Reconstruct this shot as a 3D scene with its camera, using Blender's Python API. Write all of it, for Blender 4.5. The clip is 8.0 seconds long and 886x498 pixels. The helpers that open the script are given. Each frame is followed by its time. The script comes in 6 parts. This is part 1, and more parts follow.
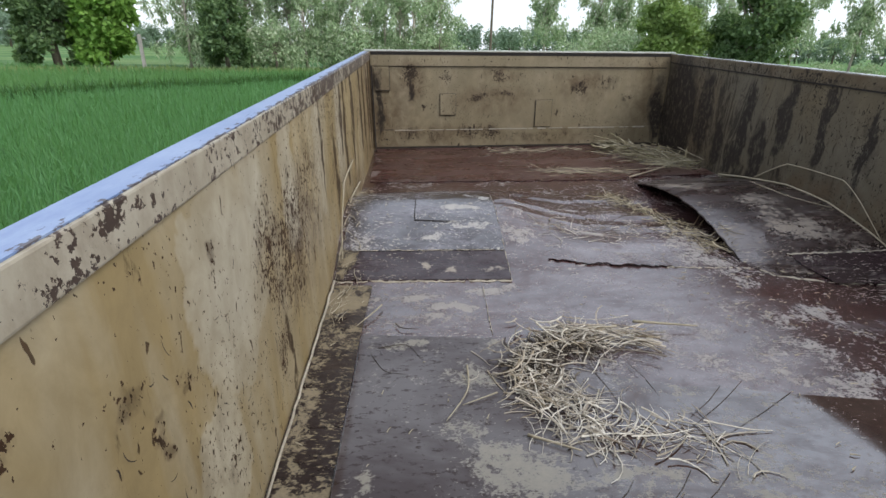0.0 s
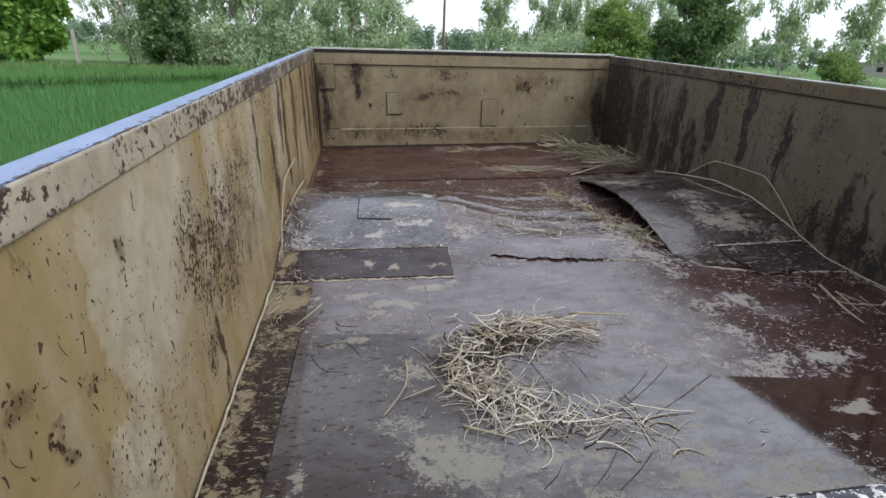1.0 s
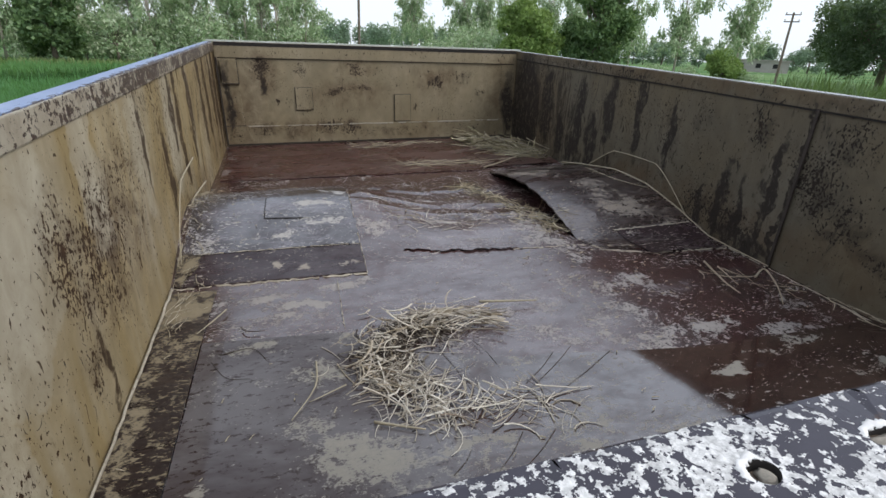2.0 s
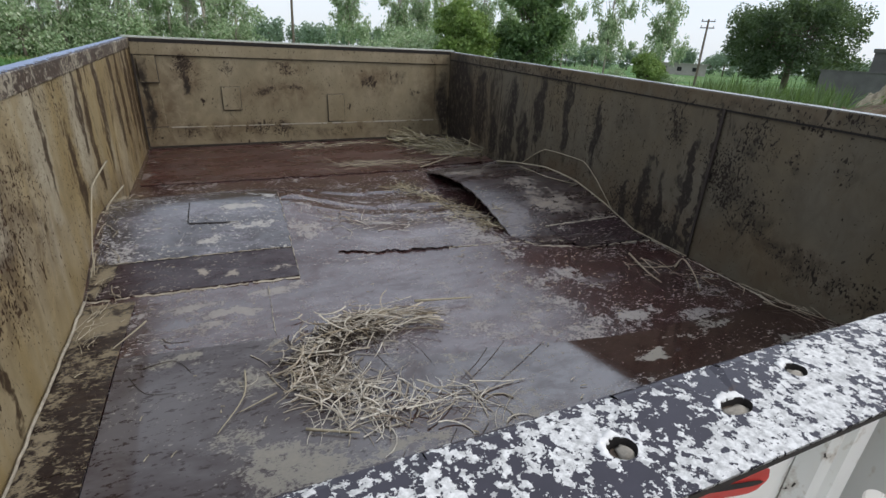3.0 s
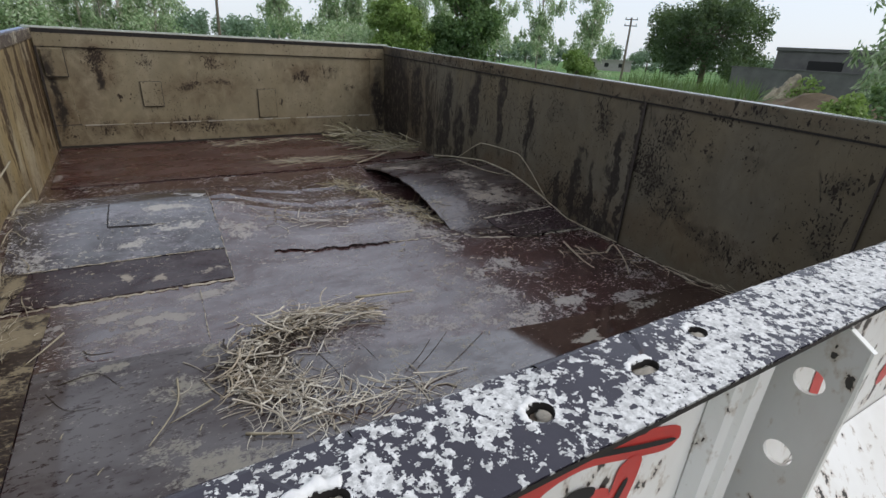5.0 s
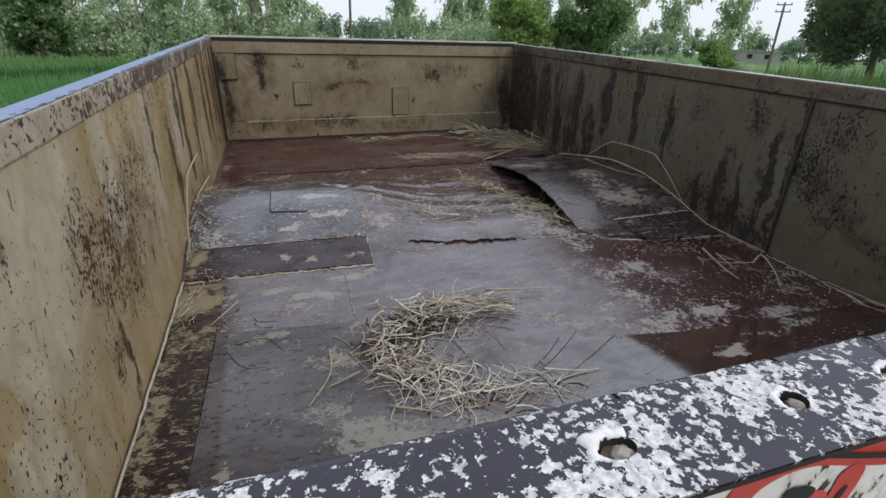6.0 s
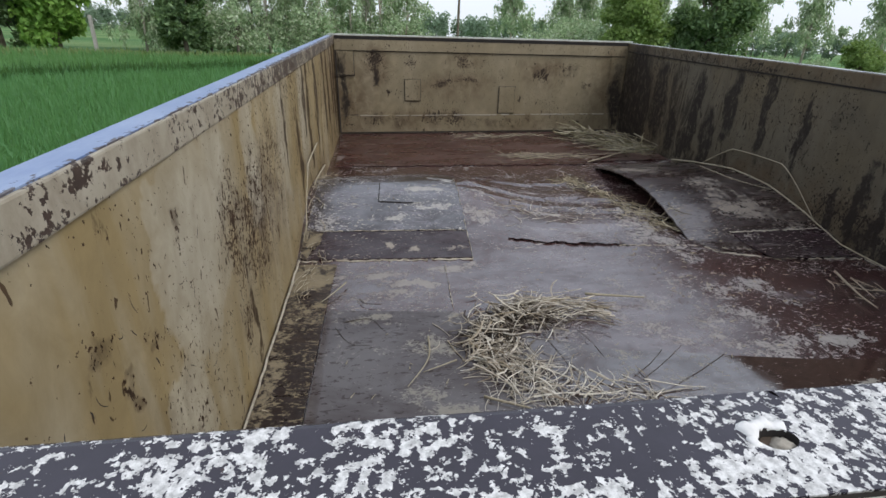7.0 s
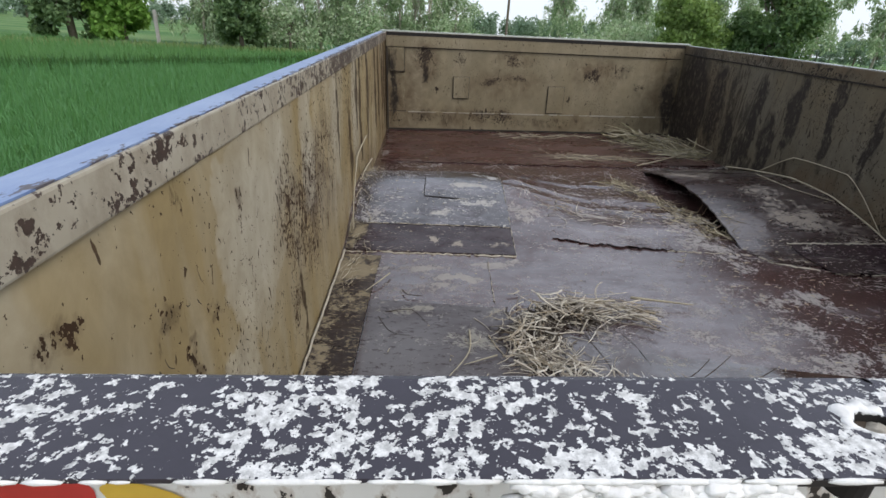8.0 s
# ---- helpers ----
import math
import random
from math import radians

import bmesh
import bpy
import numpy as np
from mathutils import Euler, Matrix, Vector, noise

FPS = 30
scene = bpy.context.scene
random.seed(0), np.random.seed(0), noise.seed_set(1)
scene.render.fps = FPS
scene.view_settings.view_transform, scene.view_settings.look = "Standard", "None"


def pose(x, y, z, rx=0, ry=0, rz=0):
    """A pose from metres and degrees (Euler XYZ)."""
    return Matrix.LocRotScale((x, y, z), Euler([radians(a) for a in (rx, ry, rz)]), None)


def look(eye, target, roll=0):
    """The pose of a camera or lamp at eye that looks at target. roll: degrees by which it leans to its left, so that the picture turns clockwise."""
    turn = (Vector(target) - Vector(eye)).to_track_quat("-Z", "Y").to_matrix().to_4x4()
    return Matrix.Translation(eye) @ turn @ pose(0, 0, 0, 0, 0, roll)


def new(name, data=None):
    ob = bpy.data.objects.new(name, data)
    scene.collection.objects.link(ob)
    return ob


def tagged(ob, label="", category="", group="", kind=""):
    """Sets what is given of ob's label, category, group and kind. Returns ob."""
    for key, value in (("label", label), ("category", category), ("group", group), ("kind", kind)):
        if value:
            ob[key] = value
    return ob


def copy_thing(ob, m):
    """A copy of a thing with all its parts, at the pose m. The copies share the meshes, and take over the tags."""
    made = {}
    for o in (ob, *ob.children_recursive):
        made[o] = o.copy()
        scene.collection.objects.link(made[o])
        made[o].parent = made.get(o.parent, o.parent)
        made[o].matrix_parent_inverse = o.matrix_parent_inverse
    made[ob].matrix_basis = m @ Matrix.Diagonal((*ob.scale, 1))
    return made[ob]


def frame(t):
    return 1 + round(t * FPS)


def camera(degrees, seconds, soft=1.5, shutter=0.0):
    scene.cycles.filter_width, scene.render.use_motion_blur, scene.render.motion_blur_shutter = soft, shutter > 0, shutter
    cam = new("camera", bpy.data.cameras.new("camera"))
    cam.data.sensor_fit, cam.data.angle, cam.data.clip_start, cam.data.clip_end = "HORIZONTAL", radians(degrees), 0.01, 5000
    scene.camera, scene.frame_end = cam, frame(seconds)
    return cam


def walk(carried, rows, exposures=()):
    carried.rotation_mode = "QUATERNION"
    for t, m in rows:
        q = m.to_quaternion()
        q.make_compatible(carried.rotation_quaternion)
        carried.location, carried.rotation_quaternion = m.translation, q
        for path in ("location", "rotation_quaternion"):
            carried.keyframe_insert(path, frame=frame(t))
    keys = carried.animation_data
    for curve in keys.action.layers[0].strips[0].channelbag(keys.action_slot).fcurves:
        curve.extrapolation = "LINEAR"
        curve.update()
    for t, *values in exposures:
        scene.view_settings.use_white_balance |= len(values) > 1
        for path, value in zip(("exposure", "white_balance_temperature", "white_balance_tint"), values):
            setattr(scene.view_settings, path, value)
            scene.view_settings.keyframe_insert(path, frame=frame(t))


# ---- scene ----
cam = camera(83.41, 8.0)
PATH = [
    (0, (0.2939, -0.0477, 0.7815), (0.3873, 1.7744, -0.0377), -0.36),
    (0.5, (0.3058, -0.0583, 0.7775), (0.4360, 1.7623, -0.0401), 0.15),
    (1, (0.3429, -0.0622, 0.7728), (0.6078, 1.7442, -0.0438), 0.78),
    (1.5, (0.3754, -0.0665, 0.7701), (0.7979, 1.7061, -0.0541), 1.07),
    (3, (0.4234, -0.0832, 0.7672), (1.1813, 1.5777, -0.0495), 2.69),
    (3.5, (0.4472, -0.0835, 0.7618), (1.3178, 1.5216, -0.0541), 2.74),
    (4, (0.4628, -0.0874, 0.7586), (1.4208, 1.4673, -0.0570), 3.24),
    (4.2, (0.4687, -0.0898, 0.7573), (1.4549, 1.4463, -0.0598), 3.33),
    (5.3, (0.4046, -0.0940, 0.7668), (1.3213, 1.4801, -0.0590), 3.60),
    (5.5, (0.3882, -0.0947, 0.7688), (1.1876, 1.5376, -0.0658), 2.50),
    (6, (0.3512, -0.0938, 0.7692), (0.9159, 1.6281, -0.0771), 1.13),
    (6.5, (0.3307, -0.0957, 0.7678), (0.7317, 1.6694, -0.0829), 1.17),
    (7, (0.3095, -0.1106, 0.7712), (0.5261, 1.6835, -0.0856), 0.85),
    (7.5, (0.2945, -0.1117, 0.7661), (0.4143, 1.6900, -0.0940), 1.28),
    (8, (0.2865, -0.1205, 0.7584), (0.3557, 1.6838, -0.1016), 1.78),
]

# stops: the clip's camera meters down as the bright rim and sky come in
EXPOSURES = [(0.0, 0.18), (0.5, 0.18), (1.0, 0.14), (1.5, 0.07), (3.0, -0.19), (4.0, -0.30), (5.5, -0.25), (6.5, -0.14), (7.5, -0.10), (8.0, -0.06)]

# the trailer leans a little: gravity's up in its own axes
UP = Vector((0.030, 0.037, 1.0)).normalized()
LEANING = UP.rotation_difference(Vector((0, 0, 1))).to_matrix().to_4x4()
GROUND = -1.25

walk(cam, [(t, LEANING @ look(eye, target, roll)) for t, eye, target, roll in PATH], EXPOSURES)

# ---- light: bright overcast, the veiled sun to the right and behind ----
SUN_EL, SUN_AZ = radians(46), radians(130)   # azimuth clockwise from ahead (+y)
world = bpy.data.worlds.new("overcast_sky")
scene.world = world
world.use_nodes = True
wt = world.node_tree
wt.nodes.clear()
sky = wt.nodes.new("ShaderNodeTexSky")
sky.sky_type = "NISHITA"
sky.sun_disc = False
sky.sun_elevation, sky.sun_rotation = SUN_EL, SUN_AZ
sky.air_density, sky.dust_density, sky.ozone_density = 1.0, 2.0, 1.0
# thin even cloud over the clear sky
cloud = wt.nodes.new("ShaderNodeMix")
cloud.data_type = "RGBA"
cloud.inputs[0].default_value = 0.66
cloud.inputs[7].default_value = (8.2, 8.75, 9.7, 1)
bg = wt.nodes.new("ShaderNodeBackground")
bg.inputs["Strength"].default_value = 0.15
wout = wt.nodes.new("ShaderNodeOutputWorld")
wt.links.new(sky.outputs[0], cloud.inputs[6])
wt.links.new(cloud.outputs[2], bg.inputs["Color"])
wt.links.new(bg.outputs[0], wout.inputs[0])

sun_data = bpy.data.lights.new("veiled_sun", "SUN")
sun_data.energy, sun_data.angle, sun_data.color = 1.75, radians(30), (1.0, 0.98, 0.96)
sun = new("veiled_sun", sun_data)
sun_dir = Vector((math.sin(SUN_AZ) * math.cos(SUN_EL), math.cos(SUN_AZ) * math.cos(SUN_EL), math.sin(SUN_EL)))
sun.matrix_world = look(sun_dir * 50, (0, 0, 0))


# ---- node helpers ----
def start(name, roughness=0.6, metallic=0.0, specular=0.5):
    m = bpy.data.materials.new(name)
    m.use_nodes = True
    nt = m.node_tree
    b = nt.nodes["Principled BSDF"]
    b.inputs["Roughness"].default_value = roughness
    b.inputs["Metallic"].default_value = metallic
    b.inputs["Specular IOR Level"].default_value = specular
    return m, nt, b


def coords(nt, scale=(1, 1, 1), shift=(0, 0, 0)):
    tc = nt.nodes.new("ShaderNodeTexCoord")
    mp = nt.nodes.new("ShaderNodeMapping")
    mp.inputs["Scale"].default_value = scale
    mp.inputs["Location"].default_value = shift
    nt.links.new(tc.outputs["Object"], mp.inputs["Vector"])
    return mp.outputs[0]


def noise_of(nt, vec, scale, detail=4.0, rough=0.55, warp=0.0):
    n = nt.nodes.new("ShaderNodeTexNoise")
    n.inputs["Scale"].default_value = scale
    n.inputs["Detail"].default_value = detail
    n.inputs["Roughness"].default_value = rough
    n.inputs["Distortion"].default_value = warp
    nt.links.new(vec, n.inputs["Vector"])
    return n.outputs["Fac"]


def steps(nt, fac, *stops):
    """A ramp: stops of (position, value or colour)."""
    r = nt.nodes.new("ShaderNodeValToRGB")
    e = r.color_ramp.elements
    while len(e) < len(stops):
        e.new(0.5)
    for el, (p, c) in zip(e, stops):
        el.position = p
        el.color = (c, c, c, 1) if isinstance(c, (int, float)) else (*c, 1)
    nt.links.new(fac, r.inputs[0])
    return r.outputs[0]


def put(nt, value, socket):
    if isinstance(value, (int, float)):
        socket.default_value = value
    elif isinstance(value, tuple):
        socket.default_value = (*value, 1) if len(value) == 3 else value
    else:
        nt.links.new(value, socket)


def blend(nt, fac, a, b, kind="MIX"):
    n = nt.nodes.new("ShaderNodeMix")
    n.data_type, n.blend_type = "RGBA", kind
    put(nt, fac, n.inputs[0])
    put(nt, a, n.inputs[6])
    put(nt, b, n.inputs[7])
    return n.outputs[2]


def calc(nt, op, a, b=0.0, clamp=False):
    n = nt.nodes.new("ShaderNodeMath")
    n.operation, n.use_clamp = op, clamp
    put(nt, a, n.inputs[0])
    put(nt, b, n.inputs[1])
    return n.outputs[0]


def relief(nt, b, height, strength=0.3, distance=0.002):
    n = nt.nodes.new("ShaderNodeBump")
    n.inputs["Strength"].default_value = strength
    n.inputs["Distance"].default_value = distance
    nt.links.new(height, n.inputs["Height"])
    nt.links.new(n.outputs[0], b.inputs["Normal"])


def axis(nt, vec, k):
    n = nt.nodes.new("ShaderNodeSeparateXYZ")
    nt.links.new(vec, n.inputs[0])
    return n.outputs[k]


def chance(nt):
    n = nt.nodes.new("ShaderNodeNewGeometry")
    return n.outputs["Random Per Island"]


# ---- materials ----
def patches(nt, u, v, spots):
    """Soft ragged patches at given places: (u, v, half width, half height, strength), the strongest wins."""
    total = None
    for pu, pv, ru, rv, k in spots:
        du = calc(nt, "DIVIDE", calc(nt, "SUBTRACT", u, pu), ru)
        dv = calc(nt, "DIVIDE", calc(nt, "SUBTRACT", v, pv), rv)
        d = calc(nt, "ADD", calc(nt, "MULTIPLY", du, du), calc(nt, "MULTIPLY", dv, dv))
        one = calc(nt, "MULTIPLY", calc(nt, "SUBTRACT", 1.0, d, True), k)
        total = one if total is None else calc(nt, "MAXIMUM", total, one)
    return total


def wandering(nt, u, amount, scale, shift):
    n = noise_of(nt, coords(nt, (1, 1, 1), (shift, shift, shift)), scale, 4, 0.6)
    return calc(nt, "ADD", u, calc(nt, "MULTIPLY", calc(nt, "SUBTRACT", n, 0.5), amount))


def wall_paint(name, paint, pale, chip_level, streak_level, along, seed, chips, pales, runs, dirt=0.5, zones=(), stains=(), bare=((0.016, 0.010, 0.006), (0.070, 0.034, 0.014)), soot=(0.022, 0.017, 0.014)):
    """Tan enamel on steel: fading, swarms of chips down to rust, dark runs from the rim, scratches.
    along: the axis the wall runs along. chips, pales, runs: where the wear lies."""
    m, nt, b = start(name, 0.5, 0.0, 0.24)
    here = coords(nt)
    v = coords(nt, (1, 1, 1), (seed, seed * 0.7, 0))
    u0, z0 = axis(nt, here, along), axis(nt, here, 2)
    u1, z1 = wandering(nt, u0, 0.16, 9.0, seed), wandering(nt, z0, 0.16, 9.0, seed + 3)
    tall = coords(nt, (3.2, 3.2, 0.55), (seed, seed, 0))
    fade = noise_of(nt, tall, 1.9, 4, 0.55, 0.6)
    lighter = steps(nt, fade, (0.46, 0.0), (0.64, 0.6))
    if pales:
        lighter = calc(nt, "MAXIMUM", lighter, steps(nt, patches(nt, u1, z1, pales), (0.16, 0.0), (0.28, 0.65), (0.9, 1.0)))
    tint = noise_of(nt, v, 6.0, 5, 0.65)
    col = blend(nt, steps(nt, tint, (0.3, 0.0), (0.75, 1.0)), paint, tuple(c * 0.8 for c in paint))
    col = blend(nt, lighter, col, pale)
    cloud_ = noise_of(nt, v, 2.2, 6, 0.65)
    col = blend(nt, calc(nt, "MULTIPLY", steps(nt, cloud_, (0.40, 0.0), (0.72, 1.0)), dirt), col, (0.14, 0.105, 0.055))
    mottle = noise_of(nt, coords(nt, (1, 1, 0.75), (seed, 5, 0)), 17.0, 6, 0.7, 0.5)
    col = blend(nt, steps(nt, mottle, (0.36, 0.0), (0.66, 0.42)), col, tuple(c * 0.5 for c in paint))
    if stains:
        soak = calc(nt, "MULTIPLY", patches(nt, u1, z1, stains), steps(nt, mottle, (0.35, 0.25), (0.6, 1.0)))
        col = blend(nt, steps(nt, soak, (0.08, 0.0), (0.8, 0.6)), col, (0.095, 0.060, 0.032))
    if chips:
        smudge = calc(nt, "MULTIPLY", patches(nt, u1, z1, chips), steps(nt, mottle, (0.40, 0.0), (0.60, 1.0)))
        col = blend(nt, steps(nt, smudge, (0.10, 0.0), (0.75, 0.55)), col, tuple(0.5 * (a_ + b_) for a_, b_ in zip(*bare)))
    # chips, gathered in swarms
    swarm = calc(nt, "MULTIPLY", calc(nt, "SUBTRACT", noise_of(nt, v, 3.0, 3, 0.6), 0.5), 0.35)
    if chips:
        swarm = calc(nt, "ADD", swarm, calc(nt, "MULTIPLY", patches(nt, u1, z1, chips), 0.165))
    small = noise_of(nt, coords(nt, (1, 1, 0.7), (seed, 0, 0)), 135.0, 3, 0.6)
    chip = steps(nt, calc(nt, "ADD", small, swarm), (chip_level, 0.0), (chip_level + 0.015, 1.0))
    big = noise_of(nt, coords(nt, (1, 1, 0.6), (0, seed, seed)), 34.0, 5, 0.65)
    chip2 = steps(nt, calc(nt, "ADD", big, swarm), (chip_level + 0.062, 0.0), (chip_level + 0.077, 1.0))
    dash = noise_of(nt, coords(nt, (1, 1, 0.38), (seed, 7, 1)), 52.0, 2, 0.5, 0.6)
    dashes = steps(nt, calc(nt, "ADD", dash, calc(nt, "MULTIPLY", swarm, 0.4)), (0.70, 0.0), (0.72, 0.9))
    allchip = calc(nt, "MAXIMUM", calc(nt, "MAXIMUM", chip, chip2), dashes)
    # runs
    run = noise_of(nt, coords(nt, (6.0, 6.0, 1.6), (seed, 0, 0)), 1.5, 7, 0.72, 1.6)
    thin = noise_of(nt, coords(nt, (13.0, 13.0, 3.4), (seed, 3, 0)), 1.5, 7, 0.75, 1.6)
    if zones:
        swell = calc(nt, "MULTIPLY", patches(nt, u0, z0, zones), 0.13)
        run, thin = calc(nt, "ADD", run, swell), calc(nt, "ADD", thin, swell)
    mask = calc(nt, "MAXIMUM", steps(nt, run, (streak_level, 0.0), (streak_level + 0.07, 0.8)), steps(nt, thin, (streak_level + 0.055, 0.0), (streak_level + 0.09, 0.9)))
    if runs:
        narrow = wandering(nt, u0, 0.13, 8.0, seed + 5)
        level = wandering(nt, z0, 0.25, 12.0, seed + 7)
        mask = calc(nt, "MAXIMUM", mask, steps(nt, patches(nt, narrow, level, runs), (0.08, 0.0), (0.5, 0.95)))
    torn = steps(nt, noise_of(nt, coords(nt, (1, 1, 0.5), (seed, 2, 0)), 46.0, 6, 0.8), (0.36, 0.2), (0.49, 1.0))
    mask = calc(nt, "MULTIPLY", mask, torn)
    rust = blend(nt, noise_of(nt, v, 40.0, 2), *bare)
    col = blend(nt, mask, col, soot)
    col = blend(nt, allchip, col, rust)
    # scratches and scuffs
    scr = noise_of(nt, coords(nt, (14, 14, 5), (seed, 0, 0)), 3.0, 2, 0.5, 2.5)
    line = steps(nt, scr, (0.490, 0.0), (0.498, 1.0), (0.502, 1.0), (0.510, 0.0))
    some = steps(nt, noise_of(nt, v, 5.0, 2), (0.55, 0.0), (0.65, 0.45))
    col = blend(nt, calc(nt, "MULTIPLY", line, some), col, (0.10, 0.07, 0.035))
    nt.links.new(col, b.inputs["Base Color"])
    put(nt, steps(nt, calc(nt, "ADD", allchip, mask), (0.0, 0.42), (1.0, 0.8)), b.inputs["Roughness"])
    relief(nt, b, calc(nt, "SUBTRACT", cloud_, calc(nt, "MULTIPLY", allchip, 0.6)), 0.35, 0.003)
    return m


PAINT_LEFT = wall_paint("tan_enamel_left", (0.34, 0.255, 0.122), (0.46, 0.415, 0.315), 0.665, 0.63, 1, 3.1,
    [(0.86, 0.38, 0.10, 0.14, 0.8), (1.05, 0.30, 0.22, 0.20, 0.9), (1.25, 0.35, 0.20, 0.25, 0.55), (0.85, 0.15, 0.06, 0.09, 0.8), (1.7, 0.35, 0.5, 0.3, 0.3),
     (0.601, 0.477, 0.022, 0.03, 1.05), (0.470, 0.370, 0.022, 0.025, 1.05), (0.395, 0.353, 0.02, 0.025, 1.05), (0.350, 0.448, 0.03, 0.022, 0.9), (0.366, 0.452, 0.02, 0.03, 0.8),
     (0.54, 0.165, 0.05, 0.04, 0.7), (0.196, 0.520, 0.040, 0.036, 1.25), (0.47, 0.25, 0.1, 0.1, 0.35)],
    [(0.66, 0.42, 0.17, 0.22, 1.0), (0.80, 0.50, 0.08, 0.14, 1.1), (0.52, 0.18, 0.10, 0.16, 0.7), (0.30, 0.10, 0.10, 0.14, 0.6), (1.06, 0.45, 0.09, 0.2, 0.9), (1.45, 0.45, 0.10, 0.25, 0.8), (1.9, 0.4, 0.12, 0.3, 0.7)],
    [(1.50, 0.45, 0.02, 0.2, 0.7), (1.75, 0.30, 0.03, 0.2, 0.9), (1.94, 0.46, 0.025, 0.2, 0.9), (2.05, 0.38, 0.04, 0.26, 1.1), (2.30, 0.42, 0.045, 0.26, 1.3), (2.67, 0.42, 0.05, 0.28, 1.3), (2.87, 0.40, 0.05, 0.28, 1.3), (3.10, 0.40, 0.05, 0.3, 1.1), (3.24, 0.38, 0.06, 0.36, 1.3), (3.36, 0.3, 0.05, 0.4, 1.2), (0.90, 0.13, 0.02, 0.10, 1.0)], 0.35,
    [(2.7, 0.36, 1.6, 0.7, 0.7)], [(3.1, 0.30, 0.6, 0.6, 1.1), (3.3, 0.15, 0.5, 0.22, 1.0), (2.2, 0.05, 0.9, 0.16, 0.8), (2.6, 0.45, 0.5, 0.2, 0.6), (1.2, 0.3, 0.3, 0.3, 0.45)], soot=(0.040, 0.022, 0.010))
PAINT_FRONT = wall_paint("tan_enamel_front", (0.275, 0.228, 0.146), (0.320, 0.272, 0.188), 0.666, 0.655, 0, 8.4,
    [(0.26, 0.495, 0.07, 0.05, 1.0), (0.27, 0.44, 0.03, 0.06, 0.8), (0.50, 0.461, 0.035, 0.06, 0.7), (0.72, 0.33, 0.09, 0.04, 0.95), (0.90, 0.35, 0.09, 0.03, 0.9), (0.84, 0.484, 0.09, 0.04, 0.8),
     (1.40, 0.397, 0.09, 0.05, 0.95), (1.73, 0.326, 0.045, 0.03, 1.0), (0.256, 0.11, 0.08, 0.07, 0.75), (0.41, 0.10, 0.07, 0.06, 0.6), (0.655, 0.126, 0.10, 0.06, 0.8), (0.80, 0.095, 0.09, 0.06, 0.85),
     (0.34, 0.28, 0.02, 0.02, 0.9), (1.1, 0.08, 0.3, 0.05, 0.5), (1.6, 0.42, 0.1, 0.06, 0.6)],
    [], [(0.05, 0.3, 0.03, 0.3, 0.6), (1.95, 0.2, 0.06, 0.3, 0.7), (0.27, 0.40, 0.02, 0.10, 0.6)], 0.6, (),
    [(0.05, 0.2, 0.3, 0.4, 0.9), (0.27, 0.45, 0.14, 0.18, 1.0), (0.8, 0.33, 0.35, 0.12, 0.8), (0.5, 0.1, 0.6, 0.09, 0.8), (1.4, 0.42, 0.25, 0.12, 0.9), (1.9, 0.3, 0.2, 0.4, 0.8), (0.85, 0.5, 0.2, 0.08, 0.8), (1.3, 0.08, 0.5, 0.07, 0.6)], ((0.014, 0.011, 0.009), (0.050, 0.032, 0.020)))
# darker copy of the left wall's tan, its shade put into the paint
PAINT_RIGHT_SHADED = wall_paint("tan_enamel_right_shaded", (0.124, 0.108, 0.078), (0.160, 0.141, 0.107), 0.652, 0.612, 1, 14.9,
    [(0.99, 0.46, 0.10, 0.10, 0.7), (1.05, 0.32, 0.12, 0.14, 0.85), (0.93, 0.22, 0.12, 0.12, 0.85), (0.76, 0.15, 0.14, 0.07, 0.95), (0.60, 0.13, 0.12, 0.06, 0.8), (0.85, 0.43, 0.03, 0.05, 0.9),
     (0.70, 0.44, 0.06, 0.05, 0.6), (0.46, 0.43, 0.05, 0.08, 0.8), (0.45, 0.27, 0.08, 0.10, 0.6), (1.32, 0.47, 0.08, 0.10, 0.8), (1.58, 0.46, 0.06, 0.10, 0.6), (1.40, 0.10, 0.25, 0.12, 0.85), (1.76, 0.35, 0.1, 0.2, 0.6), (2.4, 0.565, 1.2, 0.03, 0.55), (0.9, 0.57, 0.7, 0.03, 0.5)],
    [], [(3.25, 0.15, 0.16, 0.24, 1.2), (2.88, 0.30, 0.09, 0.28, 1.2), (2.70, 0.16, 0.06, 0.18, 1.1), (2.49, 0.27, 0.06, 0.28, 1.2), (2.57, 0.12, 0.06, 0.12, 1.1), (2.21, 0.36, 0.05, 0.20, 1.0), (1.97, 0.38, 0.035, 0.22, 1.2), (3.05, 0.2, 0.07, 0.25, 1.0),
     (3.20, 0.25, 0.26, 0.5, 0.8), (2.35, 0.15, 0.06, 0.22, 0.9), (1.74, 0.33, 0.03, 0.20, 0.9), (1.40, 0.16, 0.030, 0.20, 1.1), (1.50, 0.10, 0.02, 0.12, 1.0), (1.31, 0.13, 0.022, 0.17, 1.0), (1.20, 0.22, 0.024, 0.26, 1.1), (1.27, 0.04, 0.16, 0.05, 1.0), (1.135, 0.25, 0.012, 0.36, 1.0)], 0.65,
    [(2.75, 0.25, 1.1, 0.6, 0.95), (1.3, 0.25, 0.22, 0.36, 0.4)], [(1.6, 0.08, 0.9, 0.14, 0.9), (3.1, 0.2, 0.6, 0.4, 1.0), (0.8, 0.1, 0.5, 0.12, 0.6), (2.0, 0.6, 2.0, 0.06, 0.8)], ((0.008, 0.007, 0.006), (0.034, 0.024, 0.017)))


